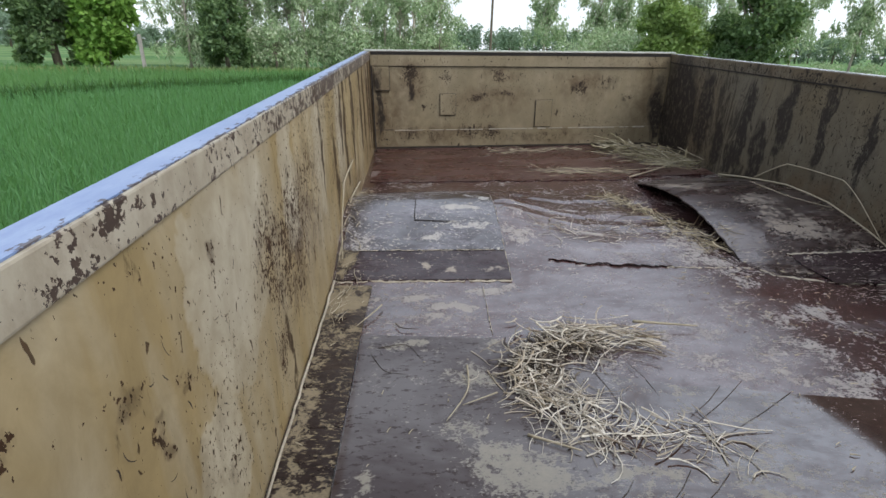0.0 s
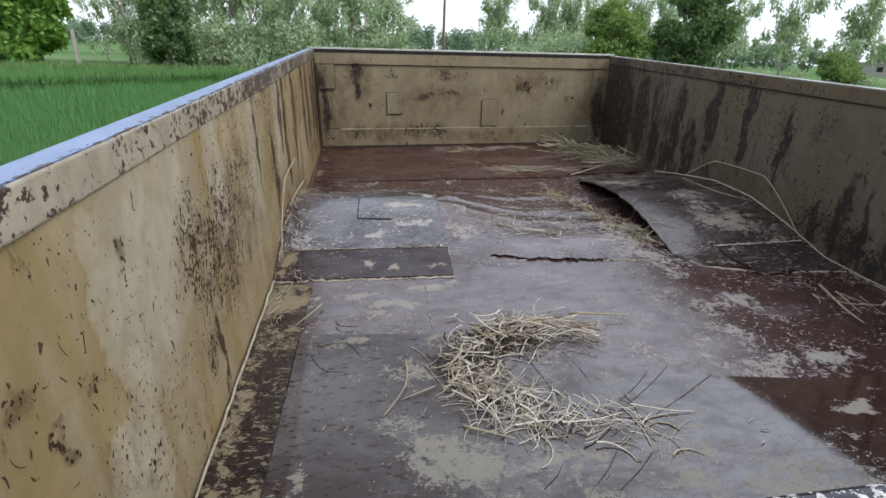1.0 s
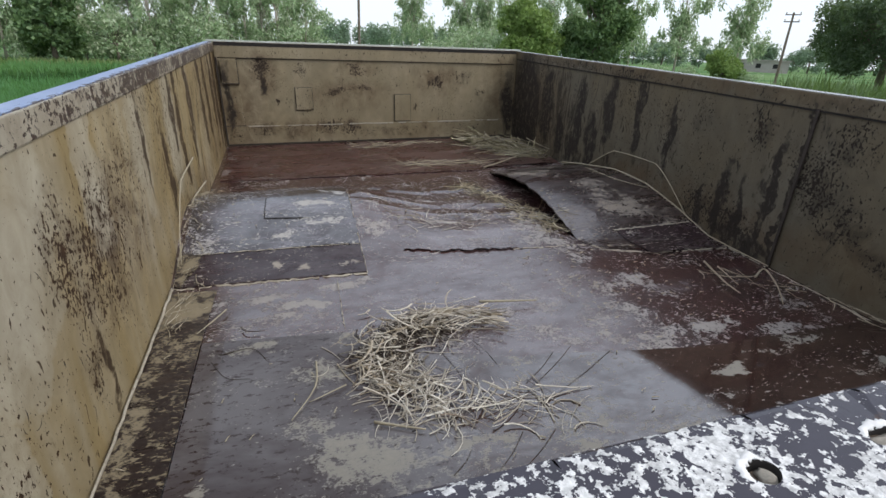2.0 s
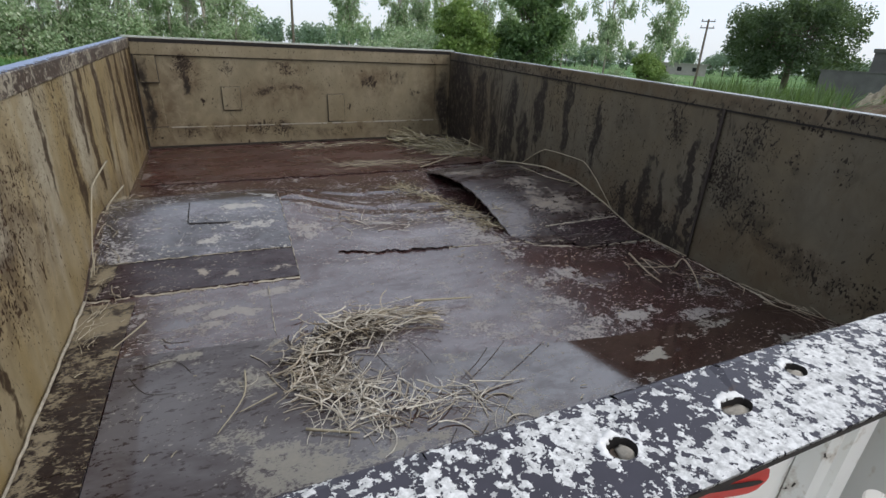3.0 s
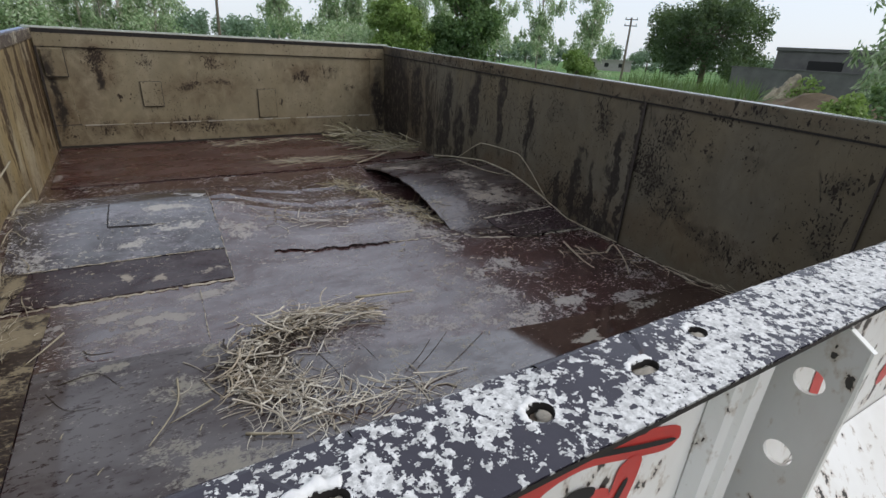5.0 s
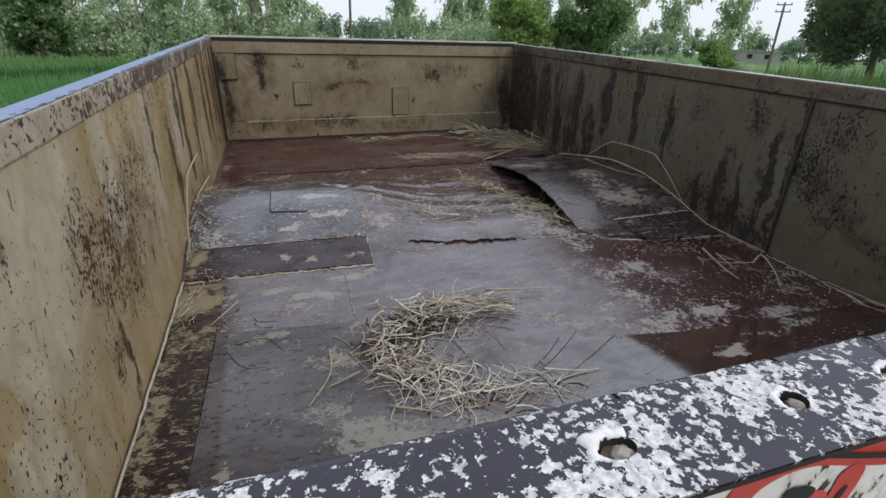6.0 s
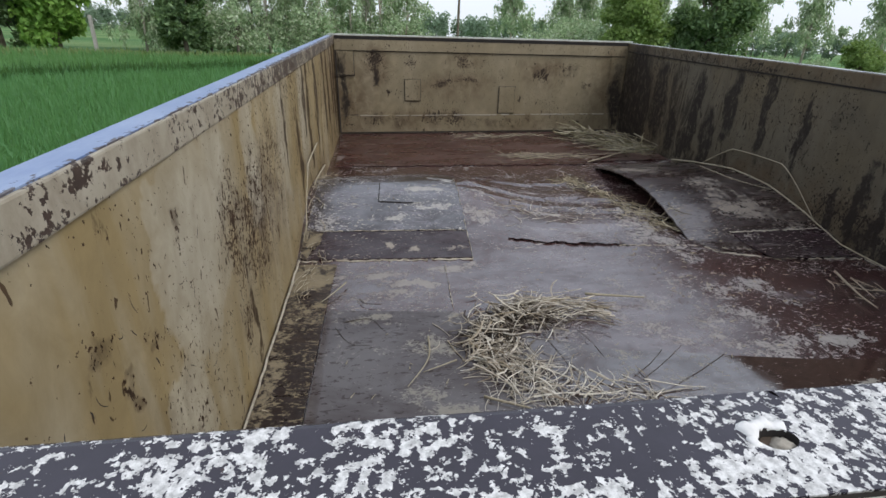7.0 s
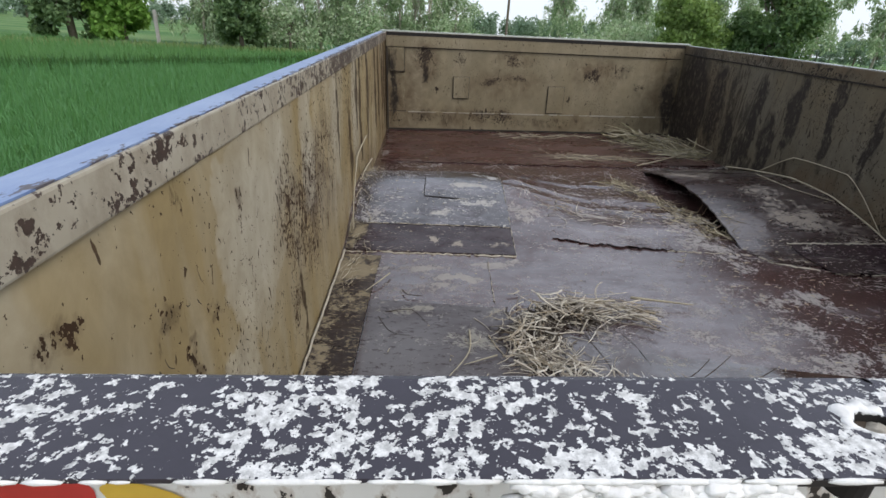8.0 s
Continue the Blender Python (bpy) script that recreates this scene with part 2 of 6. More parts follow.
def plain(name, colour, rough, var=0.25, scale=30.0, metallic=0.0, bump=0.2):
    m, nt, b = start(name, rough, metallic)
    v = coords(nt)
    n = noise_of(nt, v, scale, 5, 0.65)
    n2 = noise_of(nt, v, scale * 0.12, 3, 0.6)
    f = calc(nt, "ADD", calc(nt, "MULTIPLY", n, 0.6), calc(nt, "MULTIPLY", n2, 0.4))
    lo = tuple(c * (1 - var) for c in colour)
    hi = tuple(min(1, c * (1 + var)) for c in colour)
    nt.links.new(blend(nt, steps(nt, f, (0.3, 0.0), (0.7, 1.0)), lo, hi), b.inputs["Base Color"])
    relief(nt, b, n, bump, 0.002)
    return m


def rim_paint():
    """Side rims: tan paint worn to dark primer in flakes."""
    m, nt, b = start("worn_rim", 0.45)
    v = coords(nt)
    n1 = noise_of(nt, v, 75.0, 5, 0.68)
    n2 = noise_of(nt, v, 9.0, 3, 0.6)
    far = steps(nt, calc(nt, "MULTIPLY", axis(nt, v, 1), 0.3), (0.12, 0.0), (0.5, 0.14))
    mask = steps(nt, calc(nt, "ADD", far, calc(nt, "ADD", n1, calc(nt, "MULTIPLY", calc(nt, "SUBTRACT", n2, 0.5), 0.6))), (0.585, 0.0), (0.605, 1.0))
    col = blend(nt, n2, (0.29, 0.25, 0.175), (0.42, 0.385, 0.31))
    grime = noise_of(nt, coords(nt, (1, 1, 0.6)), 26.0, 6, 0.7)
    col = blend(nt, steps(nt, grime, (0.42, 0.0), (0.68, 0.55)), col, (0.17, 0.13, 0.085))
    col = blend(nt, mask, col, blend(nt, noise_of(nt, v, 60.0, 3), (0.022, 0.015, 0.012), (0.085, 0.055, 0.04)))
    nt.links.new(col, b.inputs["Base Color"])
    relief(nt, b, calc(nt, "SUBTRACT", 1.0, mask), 0.3, 0.001)
    return m


RIM = rim_paint()


def top_paint():
    """The rim's upper face: glossy blue-grey paint, scuffed, worn through along the inner edge."""
    m, nt, b = start("blue_grey_rim_top", 0.32, 0.0, 0.6)
    v = coords(nt)
    n2 = noise_of(nt, coords(nt, (1, 0.35, 1)), 30.0, 6, 0.75)
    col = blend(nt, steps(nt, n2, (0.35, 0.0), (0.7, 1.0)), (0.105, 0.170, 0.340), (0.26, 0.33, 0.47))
    edge = calc(nt, "ADD", calc(nt, "MULTIPLY", axis(nt, v, 0), 9.0), noise_of(nt, coords(nt, (1, 0.5, 1)), 55.0, 5, 0.7))
    far = steps(nt, calc(nt, "MULTIPLY", axis(nt, v, 1), 0.3), (0.1, 0.0), (0.9, 0.16))
    bare = steps(nt, calc(nt, "ADD", edge, far), (0.535, 0.0), (0.565, 0.9))
    col = blend(nt, bare, col, (0.075, 0.058, 0.050))
    nt.links.new(col, b.inputs["Base Color"])
    put(nt, steps(nt, calc(nt, "ADD", n2, bare), (0.3, 0.3), (1.2, 0.6)), b.inputs["Roughness"])
    relief(nt, b, calc(nt, "SUBTRACT", n2, bare), 0.25, 0.001)
    return m


RIM_TOP = top_paint()


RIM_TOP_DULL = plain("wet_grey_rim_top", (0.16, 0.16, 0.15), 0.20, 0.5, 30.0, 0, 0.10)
LIP_PALE = plain("pale_grey_lip", (0.42, 0.44, 0.40), 0.5, 0.4, 20.0, 0, 0.15)


def flaked(name, ground, flake, scale, level, spread=0.75, bias=()):
    """Dark enamel under a white coat that has flaked away in ragged islands; bias: where more or less of it is left."""
    m, nt, b = start(name, 0.3, 0.0, 0.5)
    v = coords(nt)
    fine = calc(nt, "ADD", noise_of(nt, v, scale, 3, 0.6), calc(nt, "MULTIPLY", calc(nt, "SUBTRACT", noise_of(nt, v, scale * 4.5, 3, 0.6), 0.5), 0.28))
    zone = noise_of(nt, v, 19.0, 5, 0.66)
    sum_ = calc(nt, "ADD", fine, calc(nt, "MULTIPLY", calc(nt, "SUBTRACT", zone, 0.5), spread))
    if bias:
        sum_ = calc(nt, "ADD", sum_, calc(nt, "MULTIPLY", patches(nt, wandering(nt, axis(nt, v, 0), 0.05, 30.0, 1.0), wandering(nt, axis(nt, v, 1), 0.03, 40.0, 4.0), bias), 0.13))
    mask = steps(nt, sum_, (level, 0.0), (level + 0.012, 1.0))
    grain = noise_of(nt, v, 330.0, 4, 0.7)
    white = blend(nt, steps(nt, grain, (0.38, 0.0), (0.62, 1.0)), tuple(c * 0.5 for c in flake), flake)
    dark = blend(nt, noise_of(nt, v, 60.0, 6, 0.75), ground, tuple(c * 2.2 for c in ground))
    rusty = steps(nt, noise_of(nt, v, 48.0, 4, 0.7), (0.66, 0.0), (0.72, 0.7))
    dark = blend(nt, rusty, dark, (0.075, 0.042, 0.024))
    col = blend(nt, mask, dark, white)
    nt.links.new(col, b.inputs["Base Color"])
    put(nt, steps(nt, mask, (0.0, 0.27), (1.0, 0.75)), b.inputs["Roughness"])
    relief(nt, b, calc(nt, "ADD", mask, calc(nt, "MULTIPLY", grain, 0.25)), 0.6, 0.0012)
    return m


FLAKED = flaked("flaked_white_over_slate", (0.020, 0.018, 0.025), (0.72, 0.715, 0.70), 225.0, 0.590, 0.58,
    [(0.245, 0.014, 0.05, 0.035, 1.1), (0.29, 0.038, 0.06, 0.015, 0.6), (0.37, -0.002, 0.12, 0.014, 1.0), (0.46, 0.006, 0.06, 0.02, 1.1), (0.475, 0.020, 0.045, 0.035, 1.1), (0.54, 0.030, 0.05, 0.022, 1.3), (0.62, 0.002, 0.08, 0.025, 1.6), (0.70, 0.022, 0.09, 0.030, 1.5), (0.80, 0.004, 0.12, 0.022, 1.0), (0.80, 0.025, 0.16, 0.04, 1.5), (1.0, 0.02, 0.16, 0.05, 1.5), (1.3, 0.02, 0.3, 0.05, 1.1), (0.43, 0.035, 0.03, 0.012, 0.6)])


def chipped_white(name="chipped_white_panel", clean=(0.80, 0.79, 0.77), grimy=(0.60, 0.57, 0.52), level=0.628):
    """Enamel over dark steel: soft grime, sharp black chips, rust weeping below them."""
    m, nt, b = start(name, 0.4, 0.0, 0.45)
    v = coords(nt)
    soft = noise_of(nt, coords(nt, (1, 1, 0.5)), 12.0, 5, 0.6)
    col = blend(nt, steps(nt, soft, (0.35, 0.0), (0.7, 0.55)), clean, grimy)
    chips = calc(nt, "ADD", noise_of(nt, coords(nt, (1, 1, 0.6)), 80.0, 4, 0.6), calc(nt, "MULTIPLY", calc(nt, "SUBTRACT", noise_of(nt, v, 9.0, 3, 0.6), 0.5), 0.5))
    halo = steps(nt, chips, (level - 0.088, 0.0), (level + 0.022, 0.65))
    col = blend(nt, halo, col, (0.33, 0.24, 0.16))
    mask = steps(nt, chips, (level, 0.0), (level + 0.012, 1.0))
    col = blend(nt, mask, col, (0.022, 0.018, 0.016))
    nt.links.new(col, b.inputs["Base Color"])
    relief(nt, b, calc(nt, "SUBTRACT", 1.0, mask), 0.4, 0.001)
    return m


OUTER_WHITE = chipped_white()


def floor_steel(name, paint, worn, mud, wear, mudlevel, seed, rough=0.34, muds=(), worns=(), flakes=0.615, ior=2.2, uneven=0.35, wets=()):
    """Painted floor plate: worn paint, dried mud and scuffs drawn along the load's way."""
    m, nt, b = start(name, rough, 0.0, 0.5)
    b.inputs["IOR"].default_value = ior
    v = coords(nt, (1, 1, 1), (seed, seed * 1.3, 0))
    lengthy = coords(nt, (0.6, 1.6, 1), (seed, 0, 0))
    n1 = noise_of(nt, lengthy, 6.0, 7, 0.72, 0.3)
    n2 = noise_of(nt, v, 46.0, 6, 0.74)
    n3 = noise_of(nt, v, 2.4, 3, 0.55)
    here = coords(nt)
    u1, v1 = wandering(nt, axis(nt, here, 0), 0.2, 7.0, seed), wandering(nt, axis(nt, here, 1), 0.16, 7.0, seed + 3)
    wn = calc(nt, "ADD", calc(nt, "MULTIPLY", n1, 0.7), calc(nt, "MULTIPLY", n2, 0.3))
    if worns:
        wn = calc(nt, "ADD", wn, calc(nt, "MULTIPLY", patches(nt, u1, v1, worns), 0.2))
    w = steps(nt, wn, (wear, 0.0), (wear + 0.09, 1.0))
    col = blend(nt, w, paint, worn)
    tone = noise_of(nt, coords(nt, (0.7, 1.4, 1), (seed, 6, 0)), 3.2, 5, 0.65, 0.4)
    col = blend(nt, steps(nt, tone, (0.40, 0.0), (0.62, 0.75)), col, tuple(c * k for c, k in zip(paint, (0.55, 0.5, 0.6))))
    md = calc(nt, "ADD", calc(nt, "MULTIPLY", n2, 0.55), calc(nt, "MULTIPLY", n3, 0.45))
    md = calc(nt, "ADD", md, calc(nt, "MULTIPLY", calc(nt, "SUBTRACT", noise_of(nt, v, 9.0, 4, 0.6), 0.5), 0.35))
    speck = noise_of(nt, coords(nt, (1, 2.2, 1), (seed, 0, 0)), 120.0, 5, 0.72)
    md = calc(nt, "ADD", calc(nt, "MULTIPLY", md, 0.74), calc(nt, "MULTIPLY", speck, 0.26))
    if muds:
        md = calc(nt, "ADD", md, calc(nt, "MULTIPLY", patches(nt, u1, v1, muds), 0.115))
    mask = steps(nt, md, (mudlevel, 0.0), (mudlevel + 0.035, 0.8), (mudlevel + 0.14, 1.0))
    # pale flakes and dark pits, a few millimetres each
    drift = calc(nt, "MULTIPLY", calc(nt, "SUBTRACT", noise_of(nt, coords(nt, (0.6, 1.5, 1), (seed, 2, 0)), 5.0, 4, 0.65), 0.5), 0.45)
    flake = steps(nt, calc(nt, "ADD", drift, noise_of(nt, coords(nt, (0.7, 1.9, 1), (seed, 4, 0)), 75.0, 4, 0.6)), (flakes, 0.0), (flakes + 0.02, 0.85))
    pit = steps(nt, noise_of(nt, coords(nt, (0.8, 1.6, 1), (seed, 9, 0)), 55.0, 5, 0.7), (0.565, 0.0), (0.61, 0.85))
    col = blend(nt, pit, col, tuple(c * 0.45 for c in paint))
    mask = calc(nt, "MAXIMUM", mask, flake)
    col = blend(nt, mask, col, blend(nt, noise_of(nt, v, 150.0, 3, 0.7), tuple(c * 0.7 for c in mud), mud))
    nt.links.new(col, b.inputs["Base Color"])
    put(nt, blend(nt, mask, steps(nt, n1, (0.3, rough * 0.45), (0.7, rough * 1.25)), (0.8, 0.8, 0.8)), b.inputs["Roughness"])
    film = noise_of(nt, coords(nt, (0.75, 1.5, 1), (seed, 12, 0)), 11.0, 8, 0.76, 0.4)
    gloss = blend(nt, steps(nt, film, (0.44, 0.0), (0.60, 1.0)), (0.5, 0.5, 0.5), (0.27, 0.27, 0.27))
    if wets:
        damp = calc(nt, "ADD", patches(nt, u1, v1, wets), calc(nt, "MULTIPLY", calc(nt, "SUBTRACT", n1, 0.5), 0.5))
        gloss = blend(nt, steps(nt, damp, (0.0, 0.0), (0.9, 1.0)), (0.06, 0.06, 0.06), gloss)
    put(nt, blend(nt, mask, gloss, (0.1, 0.1, 0.1)), b.inputs["Specular IOR Level"])
    relief(nt, b, calc(nt, "ADD", calc(nt, "MULTIPLY", n3, 2.0), calc(nt, "ADD", calc(nt, "MULTIPLY", mask, 0.25), calc(nt, "MULTIPLY", n2, 0.2))), uneven, 0.004)
    return m


MUD = (0.35, 0.325, 0.30)
FLOOR_MAIN = floor_steel("worn_brown_floor_steel", (0.050, 0.020, 0.018), (0.105, 0.080, 0.084), MUD, 0.535, 0.555, 1.0, 0.24,
    [(0.39, 1.25, 0.09, 0.035, 1.2), (0.32, 1.32, 0.25, 0.03, 0.7), (0.55, 1.37, 0.12, 0.03, 1.0), (1.53, 0.86, 0.15, 0.05, 0.75), (1.53, 1.05, 0.14, 0.06, 0.5), (1.42, 1.15, 0.16, 0.06, 0.55), (1.66, 0.79, 0.15, 0.04, 0.7), (0.9, 1.61, 0.3, 0.03, 0.8), (0.95, 1.78, 0.3, 0.03, 0.7), (0.95, 2.03, 0.25, 0.03, 0.6), (1.35, 1.75, 0.06, 0.3, 0.5), (0.68, 1.66, 0.08, 0.08, 0.8), (0.30, 1.18, 0.3, 0.04, 0.5)],
    [(1.02, 1.0, 0.34, 0.24, 0.6), (0.90, 1.25, 0.45, 0.28, 0.6), (1.0, 1.62, 0.4, 0.14, 0.9), (0.95, 2.0, 0.35, 0.25, 0.6)], 0.640, 2.6)
FLOOR_SHEET = floor_steel("wet_patch_sheet", (0.042, 0.021, 0.016), (0.108, 0.099, 0.101), (0.27, 0.252, 0.212), 0.575, 0.549, 5.0, 0.08,
    [(0.46, 0.64, 0.19, 0.08, 0.95), (0.36, 0.74, 0.08, 0.05, 1.0), (0.36, 0.92, 0.13, 0.05, 0.95), (0.24, 1.05, 0.10, 0.03, 1.0), (0.68, 0.60, 0.10, 0.03, 0.9), (0.80, 0.50, 0.15, 0.04, 0.7), (1.36, 0.66, 0.09, 0.03, 1.3), (1.62, 0.70, 0.18, 0.03, 0.9), (1.28, 0.57, 0.09, 0.025, 1.0), (0.20, 0.60, 0.03, 0.03, 1.1), (0.20, 0.48, 0.05, 0.02, 0.9), (1.75, 0.55, 0.12, 0.03, 0.7)],
    [(0.30, 0.70, 0.50, 0.8, 1.6)], 0.68, 2.95, 0.05, [(1.25, 0.60, 0.75, 0.60, 1.3)])
FLOOR_RED = floor_steel("dull_red_floor_steel", (0.060, 0.024, 0.019), (0.095, 0.052, 0.044), MUD, 0.49, 0.635, 9.0, 0.34,
    [(0.02, 2.95, 0.06, 0.55, 0.9)], (), 0.66, 1.7)
FLOOR_STRIP = floor_steel("plum_strip_steel", (0.036, 0.021, 0.023), (0.052, 0.036, 0.040), (0.38, 0.34, 0.29), 0.53, 0.60, 12.0, 0.30,
    [(0.53, 1.455, 0.07, 0.03, 1.2), (0.41, 1.47, 0.05, 0.02, 1.2), (0.31, 1.50, 0.03, 0.02, 1.1), (0.04, 1.5, 0.05, 0.12, 0.8), (1.70, 1.47, 0.08, 0.03, 0.8)], (), 0.63, 1.7)
FLOOR_HUMP = floor_steel("scuffed_hump_steel", (0.030, 0.022, 0.024), (0.118, 0.106, 0.122), (0.46, 0.44, 0.41), 0.490, 0.556, 17.0, 0.25,
    [(0.35, 1.646, 0.10, 0.03, 1.0), (0.49, 1.83, 0.10, 0.03, 0.9), (0.50, 1.70, 0.1, 0.02, 0.8), (0.53, 1.95, 0.10, 0.04, 0.9), (0.42, 2.15, 0.25, 0.05, 0.8)],
    [(0.20, 1.90, 0.2, 0.25, 0.8)], 0.645, 2.5)
# worn patch: smooth unrusted wedge, its sky reflection put into the grey
FLOOR_RHUMP = floor_steel("rusty_hump_steel", (0.030, 0.016, 0.014), (0.105, 0.090, 0.092), (0.32, 0.27, 0.22), 0.545, 0.565, 27.0, 0.33,
    [(1.62, 2.20, 0.2, 0.20, 0.9), (1.74, 1.85, 0.12, 0.30, 0.8), (1.60, 1.42, 0.1, 0.04, 0.8), (1.9, 1.45, 0.1, 0.05, 0.5)], [(1.50, 1.65, 0.09, 0.28, 1.6)], 0.635, 2.0)
FLOOR_DIRT = floor_steel("muddy_edge_steel", (0.024, 0.015, 0.012), (0.046, 0.032, 0.023), (0.27, 0.225, 0.150), 0.47, 0.524, 21.0, 0.42,
    [(0.03, 0.8, 0.03, 0.8, 0.7), (0.06, 0.55, 0.08, 0.15, 0.7), (0.06, 1.28, 0.1, 0.08, 0.6), (0.08, 1.14, 0.1, 0.03, 0.7)], (), 0.615, 1.5)
DUST = plain("dried_mud_line", (0.33, 0.295, 0.235), 0.9, 0.45, 60.0)
STEEL_DARK = plain("dark_underframe_steel", (0.05, 0.045, 0.04), 0.6, 0.4)
GREY_PLATE = chipped_white("grey_gusset_paint", (0.56, 0.55, 0.53), (0.42, 0.39, 0.35), 0.665)
WHITE_EDGE = plain("white_edge_paint", (0.75, 0.74, 0.70), 0.5, 0.1, 40.0)
RED_SIGN = plain("red_sign_paint", (0.50, 0.035, 0.03), 0.4, 0.18, 30.0, 0, 0.05)
BLACK_SIGN = plain("black_sign_paint", (0.012, 0.011, 0.011), 0.8, 0.3, 30.0, 0, 0.05)
YELLOW_SIGN = plain("yellow_sign_paint", (0.65, 0.42, 0.05), 0.4, 0.18, 30.0, 0, 0.05)
RUBBER = plain("tyre_rubber", (0.025, 0.025, 0.027), 0.85, 0.3)
RUST = plain("dark_rust", (0.035, 0.026, 0.02), 0.8, 0.5, 60.0)
BOLT = plain("rusty_bolt_steel", (0.13, 0.10, 0.075), 0.65, 0.5, 120.0, 0.6)
HOLE_DARK = plain("bolt_hole_grime", (0.015, 0.012, 0.010), 0.9, 0.4, 80.0)
PLUG = plain("dirty_grey_filler", (0.33, 0.30, 0.25), 0.85, 0.5, 160.0, 0, 0.6)
CAULK = plain("crumbling_white_filler", (0.74, 0.73, 0.71), 0.85, 0.2, 120.0, 0, 0.6)


def straw_mat(name, cols, rough=0.75):
    m, nt, b = start(name, rough, 0, 0.3)
    r = chance(nt)
    k = len(cols)
    col = steps(nt, r, *[(i / max(1, k - 1), c) for i, c in enumerate(cols)])
    n = noise_of(nt, coords(nt), 45.0, 3, 0.6)
    nt.links.new(blend(nt, steps(nt, n, (0.45, 0.0), (0.75, 0.35)), col, (0.10, 0.075, 0.045)), b.inputs["Base Color"])
    return m


STRAW = straw_mat("dry_straw", [(0.40, 0.35, 0.26), (0.64, 0.59, 0.49), (0.08, 0.06, 0.042), (0.74, 0.69, 0.59), (0.16, 0.12, 0.085), (0.34, 0.28, 0.19), (0.62, 0.56, 0.47), (0.05, 0.038, 0.026)])
STRAW_PALE = straw_mat("bleached_straw", [(0.60, 0.56, 0.47), (0.74, 0.70, 0.62), (0.30, 0.26, 0.20), (0.50, 0.46, 0.38), (0.20, 0.16, 0.12)])
STRAW_GREEN = straw_mat("half_dry_straw", [(0.44, 0.38, 0.25), (0.20, 0.17, 0.10), (0.58, 0.52, 0.38), (0.10, 0.08, 0.05), (0.32, 0.29, 0.16)])
STALK = straw_mat("bleached_stalk", [(0.40, 0.355, 0.265), (0.31, 0.27, 0.19)])
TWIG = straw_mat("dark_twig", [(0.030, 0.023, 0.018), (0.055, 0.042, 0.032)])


def leaf_mat(name, cols):
    m, nt, b = start(name, 0.55, 0, 0.35)
    col = steps(nt, chance(nt), *[(i / (len(cols) - 1), c) for i, c in enumerate(cols)])
    nt.links.new(col, b.inputs["Base Color"])
    b.inputs["Subsurface Weight"].default_value = 0.0
    tr = nt.nodes.new("ShaderNodeBsdfTranslucent")
    nt.links.new(blend(nt, 0.5, col, (0.16, 0.24, 0.03)), tr.inputs[0])
    mx = nt.nodes.new("ShaderNodeMixShader")
    mx.inputs[0].default_value = 0.45
    nt.links.new(b.outputs[0], mx.inputs[1])
    nt.links.new(tr.outputs[0], mx.inputs[2])
    nt.links.new(mx.outputs[0], nt.nodes["Material Output"].inputs[0])
    return m


LEAF_DARK = leaf_mat("dark_leaves", [(0.062, 0.118, 0.054), (0.129, 0.213, 0.095), (0.246, 0.358, 0.168)])
LEAF_SHADE = leaf_mat("shaded_dull_leaves", [(0.045, 0.075, 0.045), (0.085, 0.130, 0.078), (0.17, 0.23, 0.14)])
LEAF_BRIGHT = leaf_mat("bright_leaves", [(0.150, 0.320, 0.055), (0.300, 0.500, 0.110), (0.095, 0.220, 0.040)])
LEAF_LIME = leaf_mat("lime_leaves", [(0.20, 0.31, 0.09), (0.31, 0.42, 0.14), (0.12, 0.20, 0.06)])
LEAF_EUCA = leaf_mat("grey_green_leaves", [(0.341, 0.488, 0.281), (0.562, 0.684, 0.440), (0.207, 0.318, 0.159), (0.757, 0.800, 0.610)])
# pale grey-green: the haze of distance is mixed into the leaf colour
LEAF_FAR = leaf_mat("haze_tinted_leaves", [(0.22, 0.31, 0.23), (0.30, 0.40, 0.31)])
VERGE = leaf_mat("pale_verge_grass", [(0.20, 0.28, 0.10), (0.30, 0.36, 0.16), (0.13, 0.22, 0.07)])
RICE = leaf_mat("rice_blades", [(0.074, 0.205, 0.065), (0.118, 0.300, 0.105), (0.092, 0.245, 0.080), (0.165, 0.360, 0.150)])
RICE_PALE = leaf_mat("pale_rice_blades", [(0.105, 0.240, 0.075), (0.150, 0.320, 0.115), (0.120, 0.275, 0.090)])
BUND = leaf_mat("bund_grass_blades", [(0.040, 0.120, 0.038), (0.060, 0.165, 0.050)])
REED = leaf_mat("tall_grass_blades", [(0.085, 0.150, 0.055), (0.15, 0.23, 0.10), (0.05, 0.09, 0.035)])
BARK = plain("grey_bark", (0.17, 0.14, 0.11), 0.9, 0.4, 12.0)
BARK_PALE = plain("pale_smooth_bark", (0.42, 0.38, 0.32), 0.8, 0.3, 8.0)
CONCRETE = plain("weathered_concrete", (0.34, 0.32, 0.29), 0.85, 0.25, 12.0)
DULL_WALL = plain("grey_building_render", (0.125, 0.120, 0.115), 0.85, 0.35, 1.2)
OCHRE = plain("ochre_hay_tarpaulin", (0.42, 0.30, 0.08), 0.8, 0.25, 5.0)
OCHRE_STRAW = plain("weathered_straw", (0.36, 0.31, 0.22), 0.9, 0.6, 7.0, 0, 0.8)
SOIL = plain("brown_soil", (0.13, 0.095, 0.06), 0.95, 0.4, 3.0, 0, 0.6)


